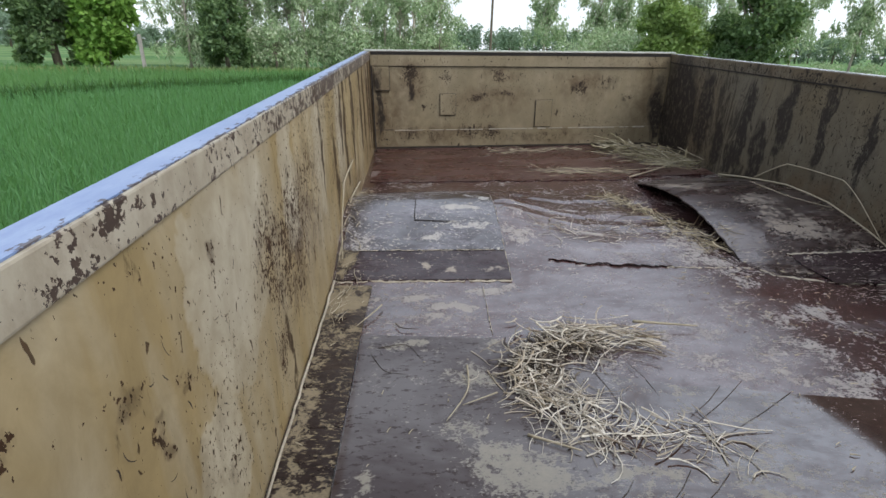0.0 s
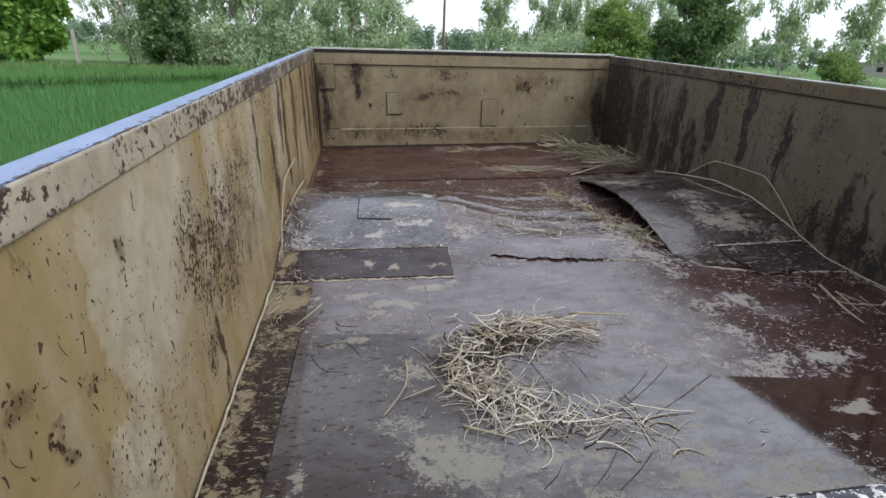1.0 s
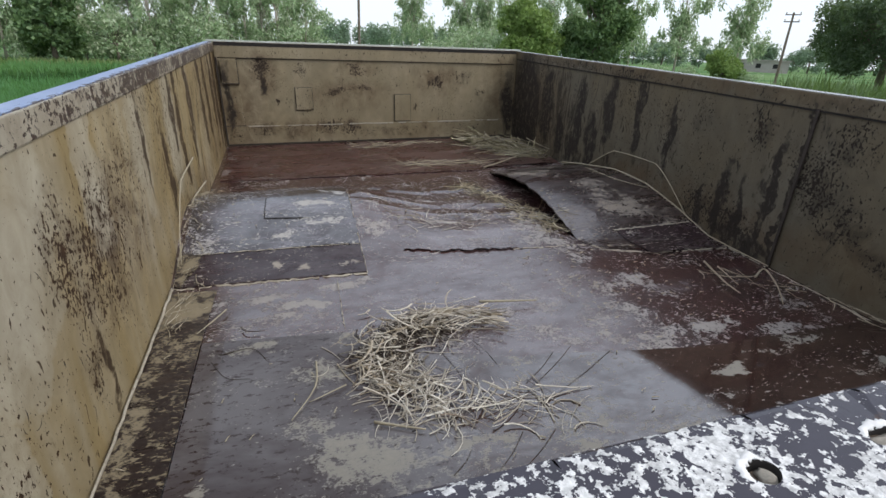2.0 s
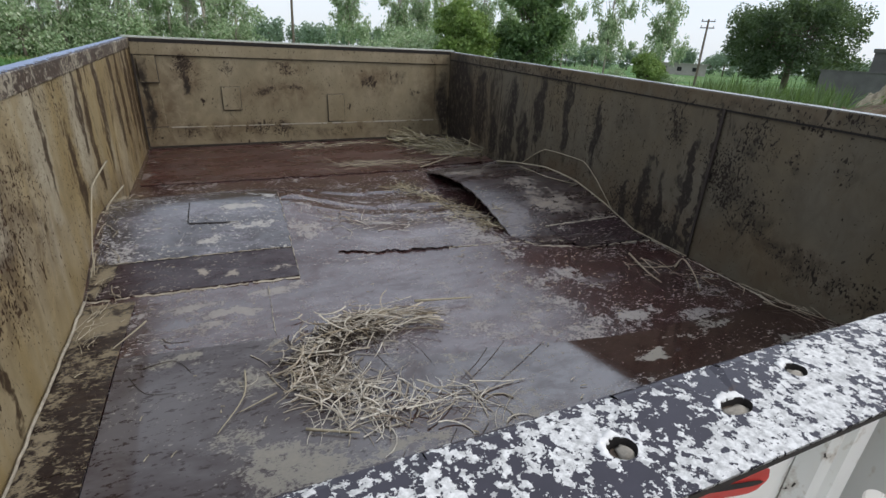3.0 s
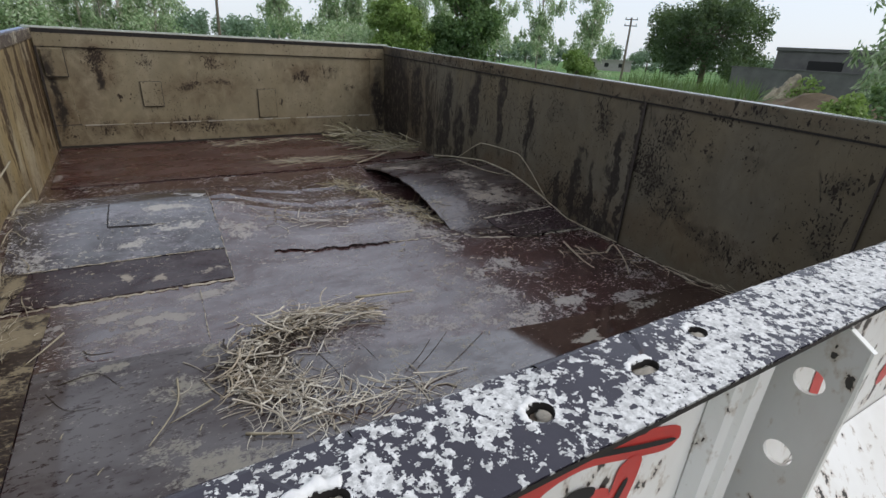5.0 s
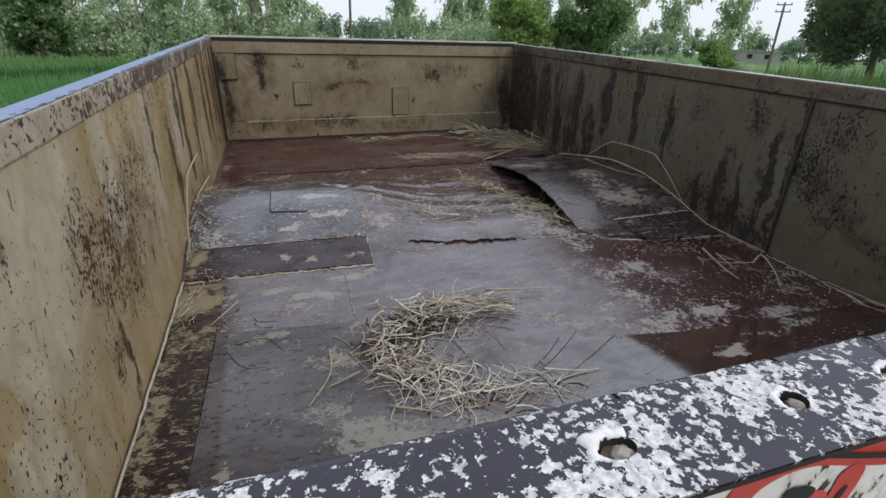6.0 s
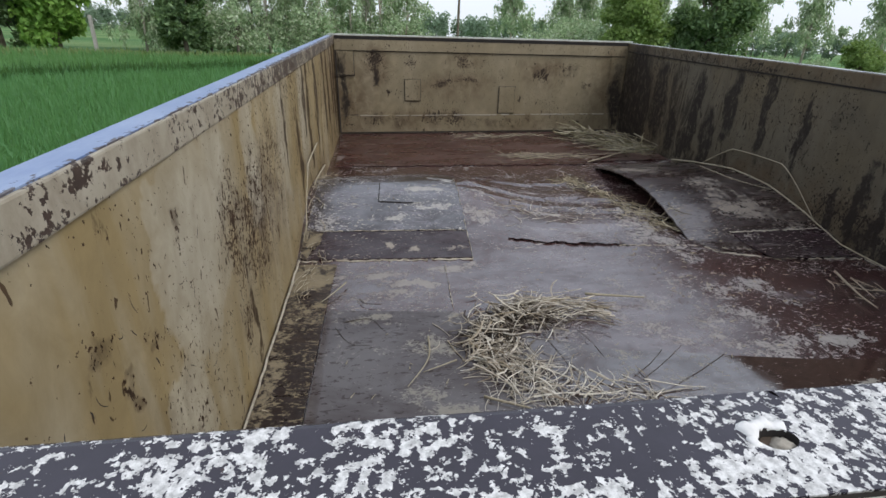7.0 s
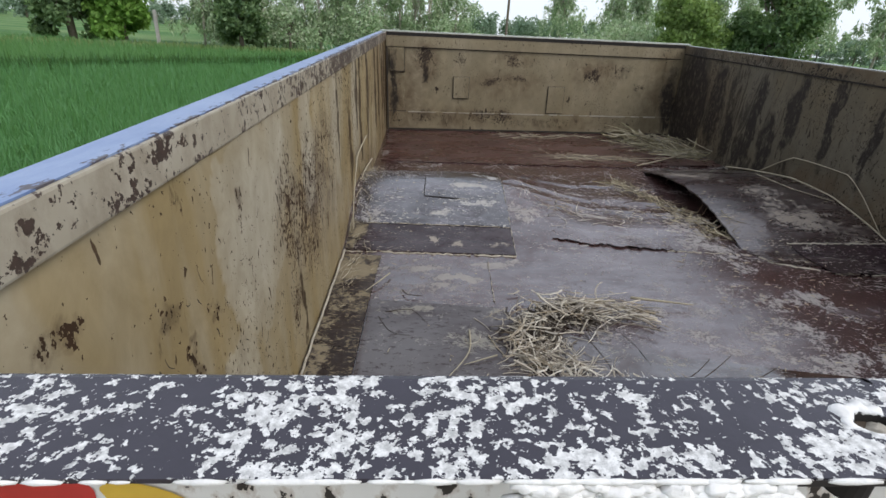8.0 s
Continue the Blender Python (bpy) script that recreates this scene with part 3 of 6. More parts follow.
def field_mat():
    m, nt, b = start("field_green", 0.9, 0, 0.1)
    v = coords(nt)
    big = noise_of(nt, coords(nt, (0.35, 1, 1)), 0.09, 4, 0.6)
    fine = noise_of(nt, v, 2.6, 6, 0.75)
    col = blend(nt, steps(nt, fine, (0.3, 0.0), (0.7, 1.0)), (0.055, 0.13, 0.042), (0.095, 0.20, 0.068))
    col = blend(nt, calc(nt, "MULTIPLY", steps(nt, big, (0.42, 0.0), (0.6, 1.0)), 0.8), col, (0.19, 0.27, 0.11))
    # unseen bare earth round the trailer, added to keep green bounce off it
    yard = patches(nt, wandering(nt, axis(nt, v, 0), 3.0, 0.3, 2.0), wandering(nt, axis(nt, v, 1), 3.0, 0.3, 6.0), [(5.0, -8.0, 9.5, 18.0, 1.0)])
    earth = blend(nt, noise_of(nt, v, 6.0, 6, 0.7), (0.20, 0.155, 0.10), (0.33, 0.27, 0.19))
    col = blend(nt, steps(nt, yard, (0.1, 0.0), (0.3, 1.0)), col, earth)
    nt.links.new(col, b.inputs["Base Color"])
    relief(nt, b, fine, 0.8, 0.25)
    return m


FIELD = field_mat()


# ---- mesh helpers ----
def mesh_of(name, verts, faces, material, smooth=False):
    me = bpy.data.meshes.new(name)
    me.from_pydata([tuple(v) for v in verts], [], [tuple(f) for f in faces])
    me.materials.append(material)
    if smooth:
        me.polygons.foreach_set("use_smooth", [True] * len(me.polygons))
    me.update()
    return me


def thing(name, label, category, on_trailer=True, group="", kind=""):
    ob = new(name)
    ob.empty_display_size = 0.1
    if on_trailer:
        ob.matrix_world = LEANING
    return tagged(ob, label, category, group, kind)


def part(name, bm, material, parent, label="", smooth=False):
    me = bpy.data.meshes.new(name)
    bm.to_mesh(me)
    bm.free()
    me.materials.append(material)
    if smooth:
        me.polygons.foreach_set("use_smooth", [True] * len(me.polygons))
    ob = new(name, me)
    ob.parent = parent
    if label:
        ob["label"] = label
    return ob


def solo(name, me, label, category, on_trailer=True, group="", kind=""):
    ob = new(name, me)
    if on_trailer:
        ob.matrix_world = LEANING
    return tagged(ob, label, category, group, kind)


def box(bm, x0, x1, y0, y1, z0, z1, bevel=0.0, m=None):
    r = bmesh.ops.create_cube(bm, size=1.0)
    vs = r["verts"]
    for v in vs:
        v.co = Vector((x0 + (v.co.x + 0.5) * (x1 - x0), y0 + (v.co.y + 0.5) * (y1 - y0), z0 + (v.co.z + 0.5) * (z1 - z0)))
    if bevel:
        es = list({e for v in vs for e in v.link_edges})
        vs = bmesh.ops.bevel(bm, geom=es, offset=bevel, segments=2, affect="EDGES", profile=0.6)["verts"]
    if m is not None:
        for v in vs:
            v.co = m @ v.co
    return bm


def boxed(*a, **k):
    return box(bmesh.new(), *a, **k)


def rod(bm, a, b, r0, r1=None, sides=10):
    r1 = r0 if r1 is None else r1
    a, b = Vector(a), Vector(b)
    m = Matrix.Translation((a + b) / 2) @ (b - a).to_track_quat("Z", "Y").to_matrix().to_4x4()
    bmesh.ops.create_cone(bm, cap_ends=True, segments=sides, radius1=r0, radius2=r1, depth=(b - a).length, matrix=m)
    return bm


def rodded(*a, **k):
    return rod(bmesh.new(), *a, **k)


def sheet(outline, z0, thick, height=None, step=0.04):
    """A plate cut to an outline (x, y), thick, following height(x, y); cut finely enough to bend."""
    bm = bmesh.new()
    f = bm.faces.new([bm.verts.new((x, y, 0)) for x, y in outline])
    if height:
        xs = [p[0] for p in outline]
        ys = [p[1] for p in outline]
        for k in range(1, int((max(ys) - min(ys)) / step) + 1):
            bmesh.ops.bisect_plane(bm, geom=bm.verts[:] + bm.edges[:] + bm.faces[:], plane_co=(0, min(ys) + k * step, 0), plane_no=(0, 1, 0))
        for k in range(1, int((max(xs) - min(xs)) / step) + 1):
            bmesh.ops.bisect_plane(bm, geom=bm.verts[:] + bm.edges[:] + bm.faces[:], plane_co=(min(xs) + k * step, 0, 0), plane_no=(1, 0, 0))
    r = bmesh.ops.extrude_face_region(bm, geom=bm.faces[:])
    up = {v for v in r["geom"] if isinstance(v, bmesh.types.BMVert)}
    for v in bm.verts:
        h = height(v.co.x, v.co.y) if height else 0.0
        v.co.z = z0 + h + (thick if v in up else 0.0)
    bmesh.ops.recalc_face_normals(bm, faces=bm.faces[:])
    return bm


def ragged(p, q, n, amp, rng):
    """Points from p to q with a torn edge, without q."""
    out = []
    d = Vector((q[0] - p[0], q[1] - p[1]))
    nrm = Vector((-d.y, d.x)).normalized()
    for i in range(n):
        k = i / n
        o = 0 if i == 0 else rng.uniform(-amp, amp)
        out.append((p[0] + d.x * k + nrm.x * o, p[1] + d.y * k + nrm.y * o))
    return out


def stems(paths, sides=4):
    """Thin tapering tubes along polylines of (points, radius)."""
    V, F = [], []
    for pts, r in paths:
        n = len(pts)
        base = len(V)
        for i, p in enumerate(pts):
            p = Vector(p)
            d = (Vector(pts[min(i + 1, n - 1)]) - Vector(pts[max(i - 1, 0)])).normalized()
            s = d.cross(Vector((0.31, 0.17, 0.93))).normalized()
            u = d.cross(s)
            rr = r * (1.0 - 0.55 * i / (n - 1))
            for k in range(sides):
                a = 2 * math.pi * k / sides
                V.append(p + s * (math.cos(a) * rr) + u * (math.sin(a) * rr))
        for i in range(n - 1):
            for k in range(sides):
                a, b_ = base + i * sides + k, base + i * sides + (k + 1) % sides
                F.append((a, b_, b_ + sides, a + sides))
        F.append(tuple(base + k for k in reversed(range(sides))))
        F.append(tuple(base + (n - 1) * sides + k for k in range(sides)))
    return V, F


# ---- the trailer's measures ----
W, L = 2.0, 3.4
REAR_IN, REAR_OUT = 0.048, -0.006


def top_z(x):
    return 0.633 - 0.016 * x


def smooth01(k):
    k = min(1.0, max(0.0, k))
    return k * k * (3 - 2 * k)


def hump_left(x, y):
    s = min(1.0, max(0.0, (y - 1.36) / 1.10))
    return 0.118 * (1 - smooth01((x - 0.50) / 0.62)) * math.sin(math.pi * s) ** 1.7


def hump_right(x, y):
    k = (x - 1.45) / 0.55
    y0, y1 = 1.50 - 0.12 * k, 2.48 + 0.05 * k
    s = min(1.0, max(0.0, (y - y0) / (y1 - y0)))
    return (0.075 + 0.020 * k) * math.sin(math.pi * s) ** 0.95


def patch_lift(x, y):
    """The loose patch sheet rises towards the tailgate, more so away from the left wall."""
    return max(0.0, min(0.83 - y, 0.62)) * (0.030 + 0.065 * smooth01((x - 0.45) / 0.5)) if x > 0.112 else 0.0


trailer = thing("farm_trailer", "tan-painted steel farm trailer with a scuffed, dented empty bed", "trailer")
rng = random.Random(7)



def wrinkle(x, y):
    """Low overlapping folds across the middle of the bed."""
    k = smooth01((x - 0.60) / 0.08) * (1 - smooth01((x - 1.28) / 0.16))
    h = 0.0
    for yr, hh in ((1.63, 0.018), (1.80, 0.024), (1.93, 0.022), (2.18, 0.016)):
        d = y - yr + 0.05 * noise.noise((x * 5, yr, 0))
        h += hh * (smooth01(d / 0.02) if d < 0.02 else max(0.0, 1 - (d - 0.02) / 0.15)) * (0.5 + 0.7 * noise.noise((x * 2.5, yr * 7, 4)))
    return k * h


# floor: one plate with a void under the torn right hump
floor_bm = sheet([(-0.01, REAR_IN - 0.02), (W + 0.01, REAR_IN - 0.02), (W + 0.01, L + 0.01), (-0.01, L + 0.01)], -0.02, 0.02,
                 lambda x, y: hump_left(x, y) + 0.004 * noise.noise((x * 2.2, y * 2.2, 0)) + wrinkle(x, y), 0.03)
part("bed_plate", floor_bm, FLOOR_MAIN, trailer, "worn brown steel bed plate with dried mud", smooth=False)

# right hump: a bowed sheet standing open on its inner side
hr = sheet(ragged((1.445, 1.495), (1.462, 2.49), 30, 0.005, rng) + [(1.462, 2.49), (1.62, 2.53), (W, 2.55), (W, 1.285), (1.84, 1.345), (1.585, 1.375), (1.50, 1.395)], -0.002, 0.006, hump_right, 0.03)
part("wheel_hump_sheet", hr, FLOOR_RHUMP, trailer, "bowed steel sheet torn open along one side")
part("hump_front_plate", sheet([(1.655, 1.315), (W - 0.03, 1.305), (W - 0.015, 1.490), (1.63, 1.512)], 0.0062, 0.0015, lambda x, y: hump_right(x, y), 0.03), FLOOR_STRIP, trailer, "dark plate across the hump's foot")

# left hump: covering sheet, strip and small riser plate
LHUMP = lambda x, y: hump_left(x, y)
part("hump_cover", sheet([(0.02, 1.580)] + ragged((0.05, 1.579), (0.597, 1.567), 24, 0.003, rng) + ragged((0.597, 1.567), (0.605, 2.31), 30, 0.006, rng) + ragged((0.605, 2.31), (0.04, 2.27), 24, 0.02, rng) + [(0.04, 2.27)], 0.002, 0.004, LHUMP, 0.04), FLOOR_HUMP, trailer, "scuffed grey sheet over the wheel hump")
part("strip_plate", sheet([(0.012, 1.434), (0.598, 1.414), (0.597, 1.562), (0.03, 1.576)], 0.0012, 0.003, LHUMP, 0.04), FLOOR_STRIP, trailer, "plum-coloured steel strip")
part("mud_wedge", sheet([(0.010, 1.436), (0.030, 1.432), (0.045, 1.47), (0.072, 1.52), (0.078, 1.575), (0.030, 1.582), (0.010, 1.585)], 0.0046, 0.002, LHUMP, 0.02), FLOOR_DIRT, trailer, "dried mud caked in the strip's end")
part("riser_plate", sheet([(0.279, 1.742), (0.437, 1.724), (0.457, 1.888), (0.285, 1.918)], 0.0065, 0.0022, LHUMP, 0.03), FLOOR_HUMP, trailer, "small raised plate welded on the hump")
gap_bm = bmesh.new()
for (xa, ya), (xb, yb) in (((0.277, 1.738), (0.41, 1.722)), ((0.2745, 1.742), (0.281, 1.915))):
    nx, ny = (0.0, 0.0035) if abs(xb - xa) > abs(yb - ya) else (0.0035, 0.0)
    k = 10
    for i in range(k):
        p, q = i / k, (i + 1) / k
        quad = []
        for f, o in ((p, 0), (q, 0), (q, 1), (p, 1)):
            x, y = xa + (xb - xa) * f + nx * o, ya + (yb - ya) * f + ny * o
            quad.append(gap_bm.verts.new((x, y, hump_left(x, y) + 0.0078)))
        gap_bm.faces.new(quad)
part("riser_gap", gap_bm, HOLE_DARK, trailer, "dark open joint round the raised plate")

# patch sheets on the flat bed
part("patch_sheet", sheet([(0.116, 0.06), (1.992, 0.06), (1.992, 0.735)] + ragged((1.992, 0.735), (1.36, 0.765), 18, 0.004, rng)[1:] + [(1.36, 0.765), (1.165, 0.803), (1.02, 0.838), (0.90, 0.853), (0.70, 0.924), (0.48, 1.075), (0.13, 1.112)], 0.004, 0.004, patch_lift, 0.05), FLOOR_SHEET, trailer, "smooth wet-looking steel patch sheet")
part("edge_strip", sheet([(0.004, 0.06), (0.112, 0.06), (0.124, 1.112), (0.135, 1.40), (0.004, 1.41)], 0.003, 0.003), FLOOR_DIRT, trailer, "muddy strip of bed steel")
part("front_plate", sheet(ragged((0.03, 2.605), (1.44, 2.545), 46, 0.011, rng) + [(1.44, 2.545), (1.46, 2.60), (1.98, 2.62), (1.99, 3.39), (0.02, 3.39)], 0.003, 0.003), FLOOR_RED, trailer, "dull red steel plate")


# walls
def side_wall(name, x_in, sign, paint, label):
    """A sheet wall with its rim. sign: -1 where the wall's outside lies at smaller x."""
    t = top_z(x_in)
    bm = bmesh.new()
    xs = sorted((x_in, x_in + sign * 0.004))
    # bowed sheet
    ny, nz = 60, 12
    grid = []
    for side in (0, 1):
        rows = []
        for i in range(ny + 1):
            y = REAR_OUT + (L + 0.004 - REAR_OUT) * i / ny
            row = []
            for j in range(nz + 1):
                z = -0.03 + (t - 0.02 + 0.03) * j / nz
                o = 0.006 * noise.noise((y * 1.4, z * 2.5, x_in * 3 + 1)) * min(1, j / 3)
                row.append(bm.verts.new((x_in + sign * 0.004 * side + o, y, z)))
            rows.append(row)
        grid.append(rows)
    for side in (0, 1):
        for i in range(ny):
            for j in range(nz):
                g = grid[side]
                bm.faces.new((g[i][j], g[i + 1][j], g[i + 1][j + 1], g[i][j + 1]))
    bmesh.ops.recalc_face_normals(bm, faces=bm.faces[:])
    wall = part(name, bm, paint, trailer, label, smooth=True)
    # rim: a channel folded over the sheet's top
    inner = x_in - sign * 0.007
    outer = x_in + sign * 0.043
    a, b = sorted((inner, outer))
    # the right rim faces away from the sun, so its shade is painted too
    part("side_rim", boxed(a, b, REAR_OUT, L + 0.03, t - 0.049, t, 0.003), RIM if sign < 0 else PAINT_RIGHT_SHADED, wall, "tan rim worn to dark primer")
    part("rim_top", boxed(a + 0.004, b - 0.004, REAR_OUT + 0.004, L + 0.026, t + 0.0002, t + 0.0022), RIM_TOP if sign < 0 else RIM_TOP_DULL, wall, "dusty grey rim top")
    # outside posts
    for y in (0.25, 1.12, 2.0, 2.85):
        px = sorted((x_in + sign * 0.0125, x_in + sign * 0.042))
        part("post", boxed(px[0], px[1], y - 0.03, y + 0.03, -0.06, t - 0.047, 0.003), OUTER_WHITE, wall)
    return wall


wall_l = side_wall("left_side_wall", 0.0, -1, PAINT_LEFT, "tan side wall, scratched and chipped")
rs = random.Random(19)
bm = bmesh.new()
for i in range(64):
    y, z = 0.22 + 0.75 * rs.random(), 0.06 + 0.42 * rs.random()
    a, bend, ln, wd = rs.uniform(-2.2, -0.6), rs.gauss(0, 0.9), rs.uniform(0.010, 0.034), rs.uniform(0.0005, 0.0013)
    prev = None
    for k in range(7):
        w = wd * math.sin(math.pi * (k + 0.4) / 6.8) * rs.uniform(0.6, 1.2)
        pair = [bm.verts.new((0.0075 + 0.006 * noise.noise((y * 1.4, z * 2.5, 1)), y - math.sin(a) * w * o, z + math.cos(a) * w * o)) for o in (1, -1)]
        if prev:
            bm.faces.new((prev[0], prev[1], pair[1], pair[0]))
        prev = pair
        y, z, a = y + math.cos(a) * ln / 6, z + math.sin(a) * ln / 6, a + bend / 6
part("scuff_marks", bm, RUST, wall_l, "dark curved scuff marks in the paint")["kind"] = "stuff"
wall_r = side_wall("right_side_wall", W, 1, PAINT_RIGHT_SHADED, "tan side wall in shaded paint, with dark rust runs")
part("dark_line", boxed(W - 0.0062, W - 0.0012, 0.05, L - 0.015, top_z(W) - 0.0545, top_z(W) - 0.0462), HOLE_DARK, wall_r, "dark rusted joint under the rim")
part("seam", boxed(W - 0.010, W - 0.0015, 1.112, 1.122, 0.0, top_z(W) - 0.046, 0.002), RUST, wall_r, "dark rusted joint")
part("seam", boxed(W - 0.010, W - 0.0015, 0.377, 0.384, 0.0, top_z(W) - 0.046, 0.002), RUST, wall_r, "dark rusted joint")

# front wall
front = part("front_wall", boxed(-0.004, W + 0.004, L, L + 0.004, -0.03, 0.60), PAINT_FRONT, trailer, "tan front wall with welded patches")
bm = bmesh.new()
box(bm, 0.009, W - 0.009, L - 0.012, L + 0.045, 0.0, 1.0, 0.002)
for v in bm.verts:
    lo = v.co.z < 0.5
    v.co.z = top_z(v.co.x) - (0.083 if lo else 0.0) + (0.004 if not lo else 0)
part("front_rim", bm, PAINT_FRONT, front, "folded top band")
bm = bmesh.new()
box(bm, -0.03, W + 0.03, L + 0.012, L + 0.05, 0.0, 1.0, 0.002)
for v in bm.verts:
    v.co.z = top_z(v.co.x) + (0.0045 if v.co.z < 0.5 else 0.012)
part("front_lip", bm, LIP_PALE, front, "pale grey top lip")
# near-black strip along the band's top, just under the lip
bm = bmesh.new()
box(bm, 0.012, W - 0.012, L - 0.0135, L - 0.0125, 0.0, 1.0)
for v in bm.verts:
    v.co.z = top_z(v.co.x) + (-0.0170 if v.co.z < 0.5 else 0.0035)
part("dark_line", bm, HOLE_DARK, front, "dark strip under the lip")
bm = bmesh.new()
box(bm, 0.02, W - 0.02, L - 0.0025, L - 0.0008, 0.0, 1.0)
for v in bm.verts:
    v.co.z = top_z(v.co.x) - (0.0895 if v.co.z < 0.5 else 0.0835)
part("dark_line", bm, RUST, front, "dark rusted joint under the band")
part("bottom_band", boxed(0.012, W - 0.012, L - 0.010, L - 0.0005, 0.02, 0.134, 0.002), PAINT_FRONT, front)
part("side_strip", boxed(0.012, 0.125, L - 0.008, L - 0.0005, 0.136, 0.545, 0.002), PAINT_FRONT, front)
part("side_strip", boxed(1.885, 1.988, L - 0.008, L - 0.0005, 0.136, 0.512, 0.002), PAINT_FRONT, front)
for x0, x1, z0, z1 in ((0.458, 0.562, 0.230, 0.366), (1.108, 1.218, 0.143, 0.317)):
    bm = bmesh.new()
    for a_, b_, c_, d_ in ((x0 - 0.004, x0 - 0.0005, z0 - 0.004, z1 + 0.004), (x1 + 0.0005, x1 + 0.003, z0 - 0.004, z1 + 0.004), (x0, x1, z0 - 0.005, z0 - 0.0005), (x0, x1, z1 + 0.0005, z1 + 0.003)):
        box(bm, a_, b_, L - 0.004, L - 0.0005, c_, d_)
    part("weld_bead", bm, RUST, front, "rusty weld bead")
bm = bmesh.new()
rw = random.Random(5)
x = 0.15
while x < 1.86:
    ln = rw.uniform(0.02, 0.13)
    box(bm, x, min(1.88, x + ln), L - 0.0125, L - 0.0103, 0.1290 + rw.uniform(-0.002, 0.001), 0.1345 + rw.uniform(-0.001, 0.003))
    x += ln + (rw.uniform(0.004, 0.05) if rw.random() < 0.6 else 0.002)
part("weld_seam", bm, DUST, front, "broken pale weld along the bottom band")["kind"] = "stuff"
for a_, b_, c_, d_ in ((0.1252, 0.1285, 0.395, 0.540), (0.026, 0.1285, 0.393, 0.3975)):
    part("dark_line", boxed(a_, b_, L - 0.0205, L - 0.0085, c_, d_), RUST, front, "dark rusted joint")
part("foot_gap", boxed(0.012, W - 0.012, L - 0.0085, L - 0.0005, 0.0085, 0.0195), RUST, front, "dark gap at the wall's foot")
part("dark_line", boxed(0.012, 0.135, L - 0.0092, L - 0.0005, 0.1342, 0.1388), RUST, front, "dark rusted joint")
part("corner_gap", boxed(0.0072, 0.0168, L - 0.013, L - 0.0005, 0.02, 0.55), RUST, front, "rusted corner joint")
part("corner_gusset", boxed(0.030, 0.125, L - 0.022, L - 0.0085, 0.398, 0.538, 0.002), PAINT_FRONT, front)
part("welded_patch", boxed(0.458, 0.562, L - 0.011, L - 0.0005, 0.230, 0.366, 0.002), PAINT_FRONT, front)
part("welded_patch", boxed(1.108, 1.218, L - 0.011, L - 0.0005, 0.143, 0.317, 0.002), PAINT_FRONT, front)

# tailgate
tail = part("tailgate", boxed(-0.004, W + 0.004, 0.0365, 0.042, -0.03, 0.58), PAINT_FRONT, trailer, "tailgate with flaked white and slate rim")
HOLES = [(0.460, 0.019, 0.0085, 0.0055), (0.551, 0.0195, 0.0066, 0.0056), (0.616, 0.020, 0.0088, 0.0048), (0.668, 0.028, 0.0056, 0.005)]


def rear_z(x):
    return 0.6205 - 0.016 * max(0.0, x - 0.8)


def rim_with_holes(holes, y0, y1, x0, x1, thick):
    """A long plate with a rounded inner edge and oval holes right through it."""
    bm = bmesh.new()
    cut = sorted(holes)
    ends = [x0]
    for hx, hy, rx, ry in cut:
        ends += [hx - 0.018, hx + 0.018]
    ends.append(x1)

    def vert(x, y, down=0.0):
        edge = 0.0025 * max(0.0, (y - (y1 - 0.005)) / 0.005) ** 2
        return bm.verts.new((x, y, rear_z(x) - edge - down))
    for a, b in zip(ends[::2], ends[1::2]):
        k = max(1, int((b - a) / 0.03))
        for i in range(k):
            p, q = a + (b - a) * i / k, a + (b - a) * (i + 1) / k
            for u, w in ((y0, y1 - 0.005), (y1 - 0.005, y1 - 0.0025), (y1 - 0.0025, y1)):
                bm.faces.new((vert(p, u), vert(q, u), vert(q, w), vert(p, w)))
    for hx, hy, rx, ry in cut:
        ring, low, outer = [], [], []
        m = 32
        for i in range(m):
            t = 2 * math.pi * i / m + math.pi / m
            c, s_ = math.cos(t), math.sin(t)
            wob = 1 + 0.12 * noise.noise((hx * 50 + c, s_, 3))
            ring.append(vert(hx + rx * wob * c, hy + ry * wob * s_))
            low.append(vert(hx + rx * wob * c * 0.9, hy + ry * wob * s_ * 0.9, 0.007))
            k = min(0.018 / abs(c) if abs(c) > 1e-6 else 9, ((y1 - hy) if s_ > 0 else (hy - y0)) / abs(s_) if abs(s_) > 1e-6 else 9)
            outer.append(vert(hx + k * c, hy + k * s_))
        for i in range(m):
            j = (i + 1) % m
            bm.faces.new((ring[i], outer[i], outer[j], ring[j]))
            bm.faces.new((low[i], ring[i], ring[j], low[j]))
        for cx, cy in ((hx - 0.018, y0), (hx + 0.018, y0), (hx + 0.018, y1), (hx - 0.018, y1)):
            near = sorted(outer, key=lambda o: (o.co.x - cx) ** 2 + (o.co.y - cy) ** 2)[:2]
            bm.faces.new((vert(cx, cy), near[0], near[1]))
    # edges turned down
    for u, d0, d1 in ((y0, 0.0, thick), (y1, 0.0025, 0.03)):
        k = int((x1 - x0) / 0.03)
        for i in range(k):
            p, q = x0 + (x1 - x0) * i / k, x0 + (x1 - x0) * (i + 1) / k
            bm.faces.new([bm.verts.new((x, u, rear_z(x) - d)) for x, d in ((p, d0), (q, d0), (q, d1), (p, d1))])
    bmesh.ops.remove_doubles(bm, verts=bm.verts[:], dist=0.00005)
    bmesh.ops.recalc_face_normals(bm, faces=bm.faces[:])
    return bm


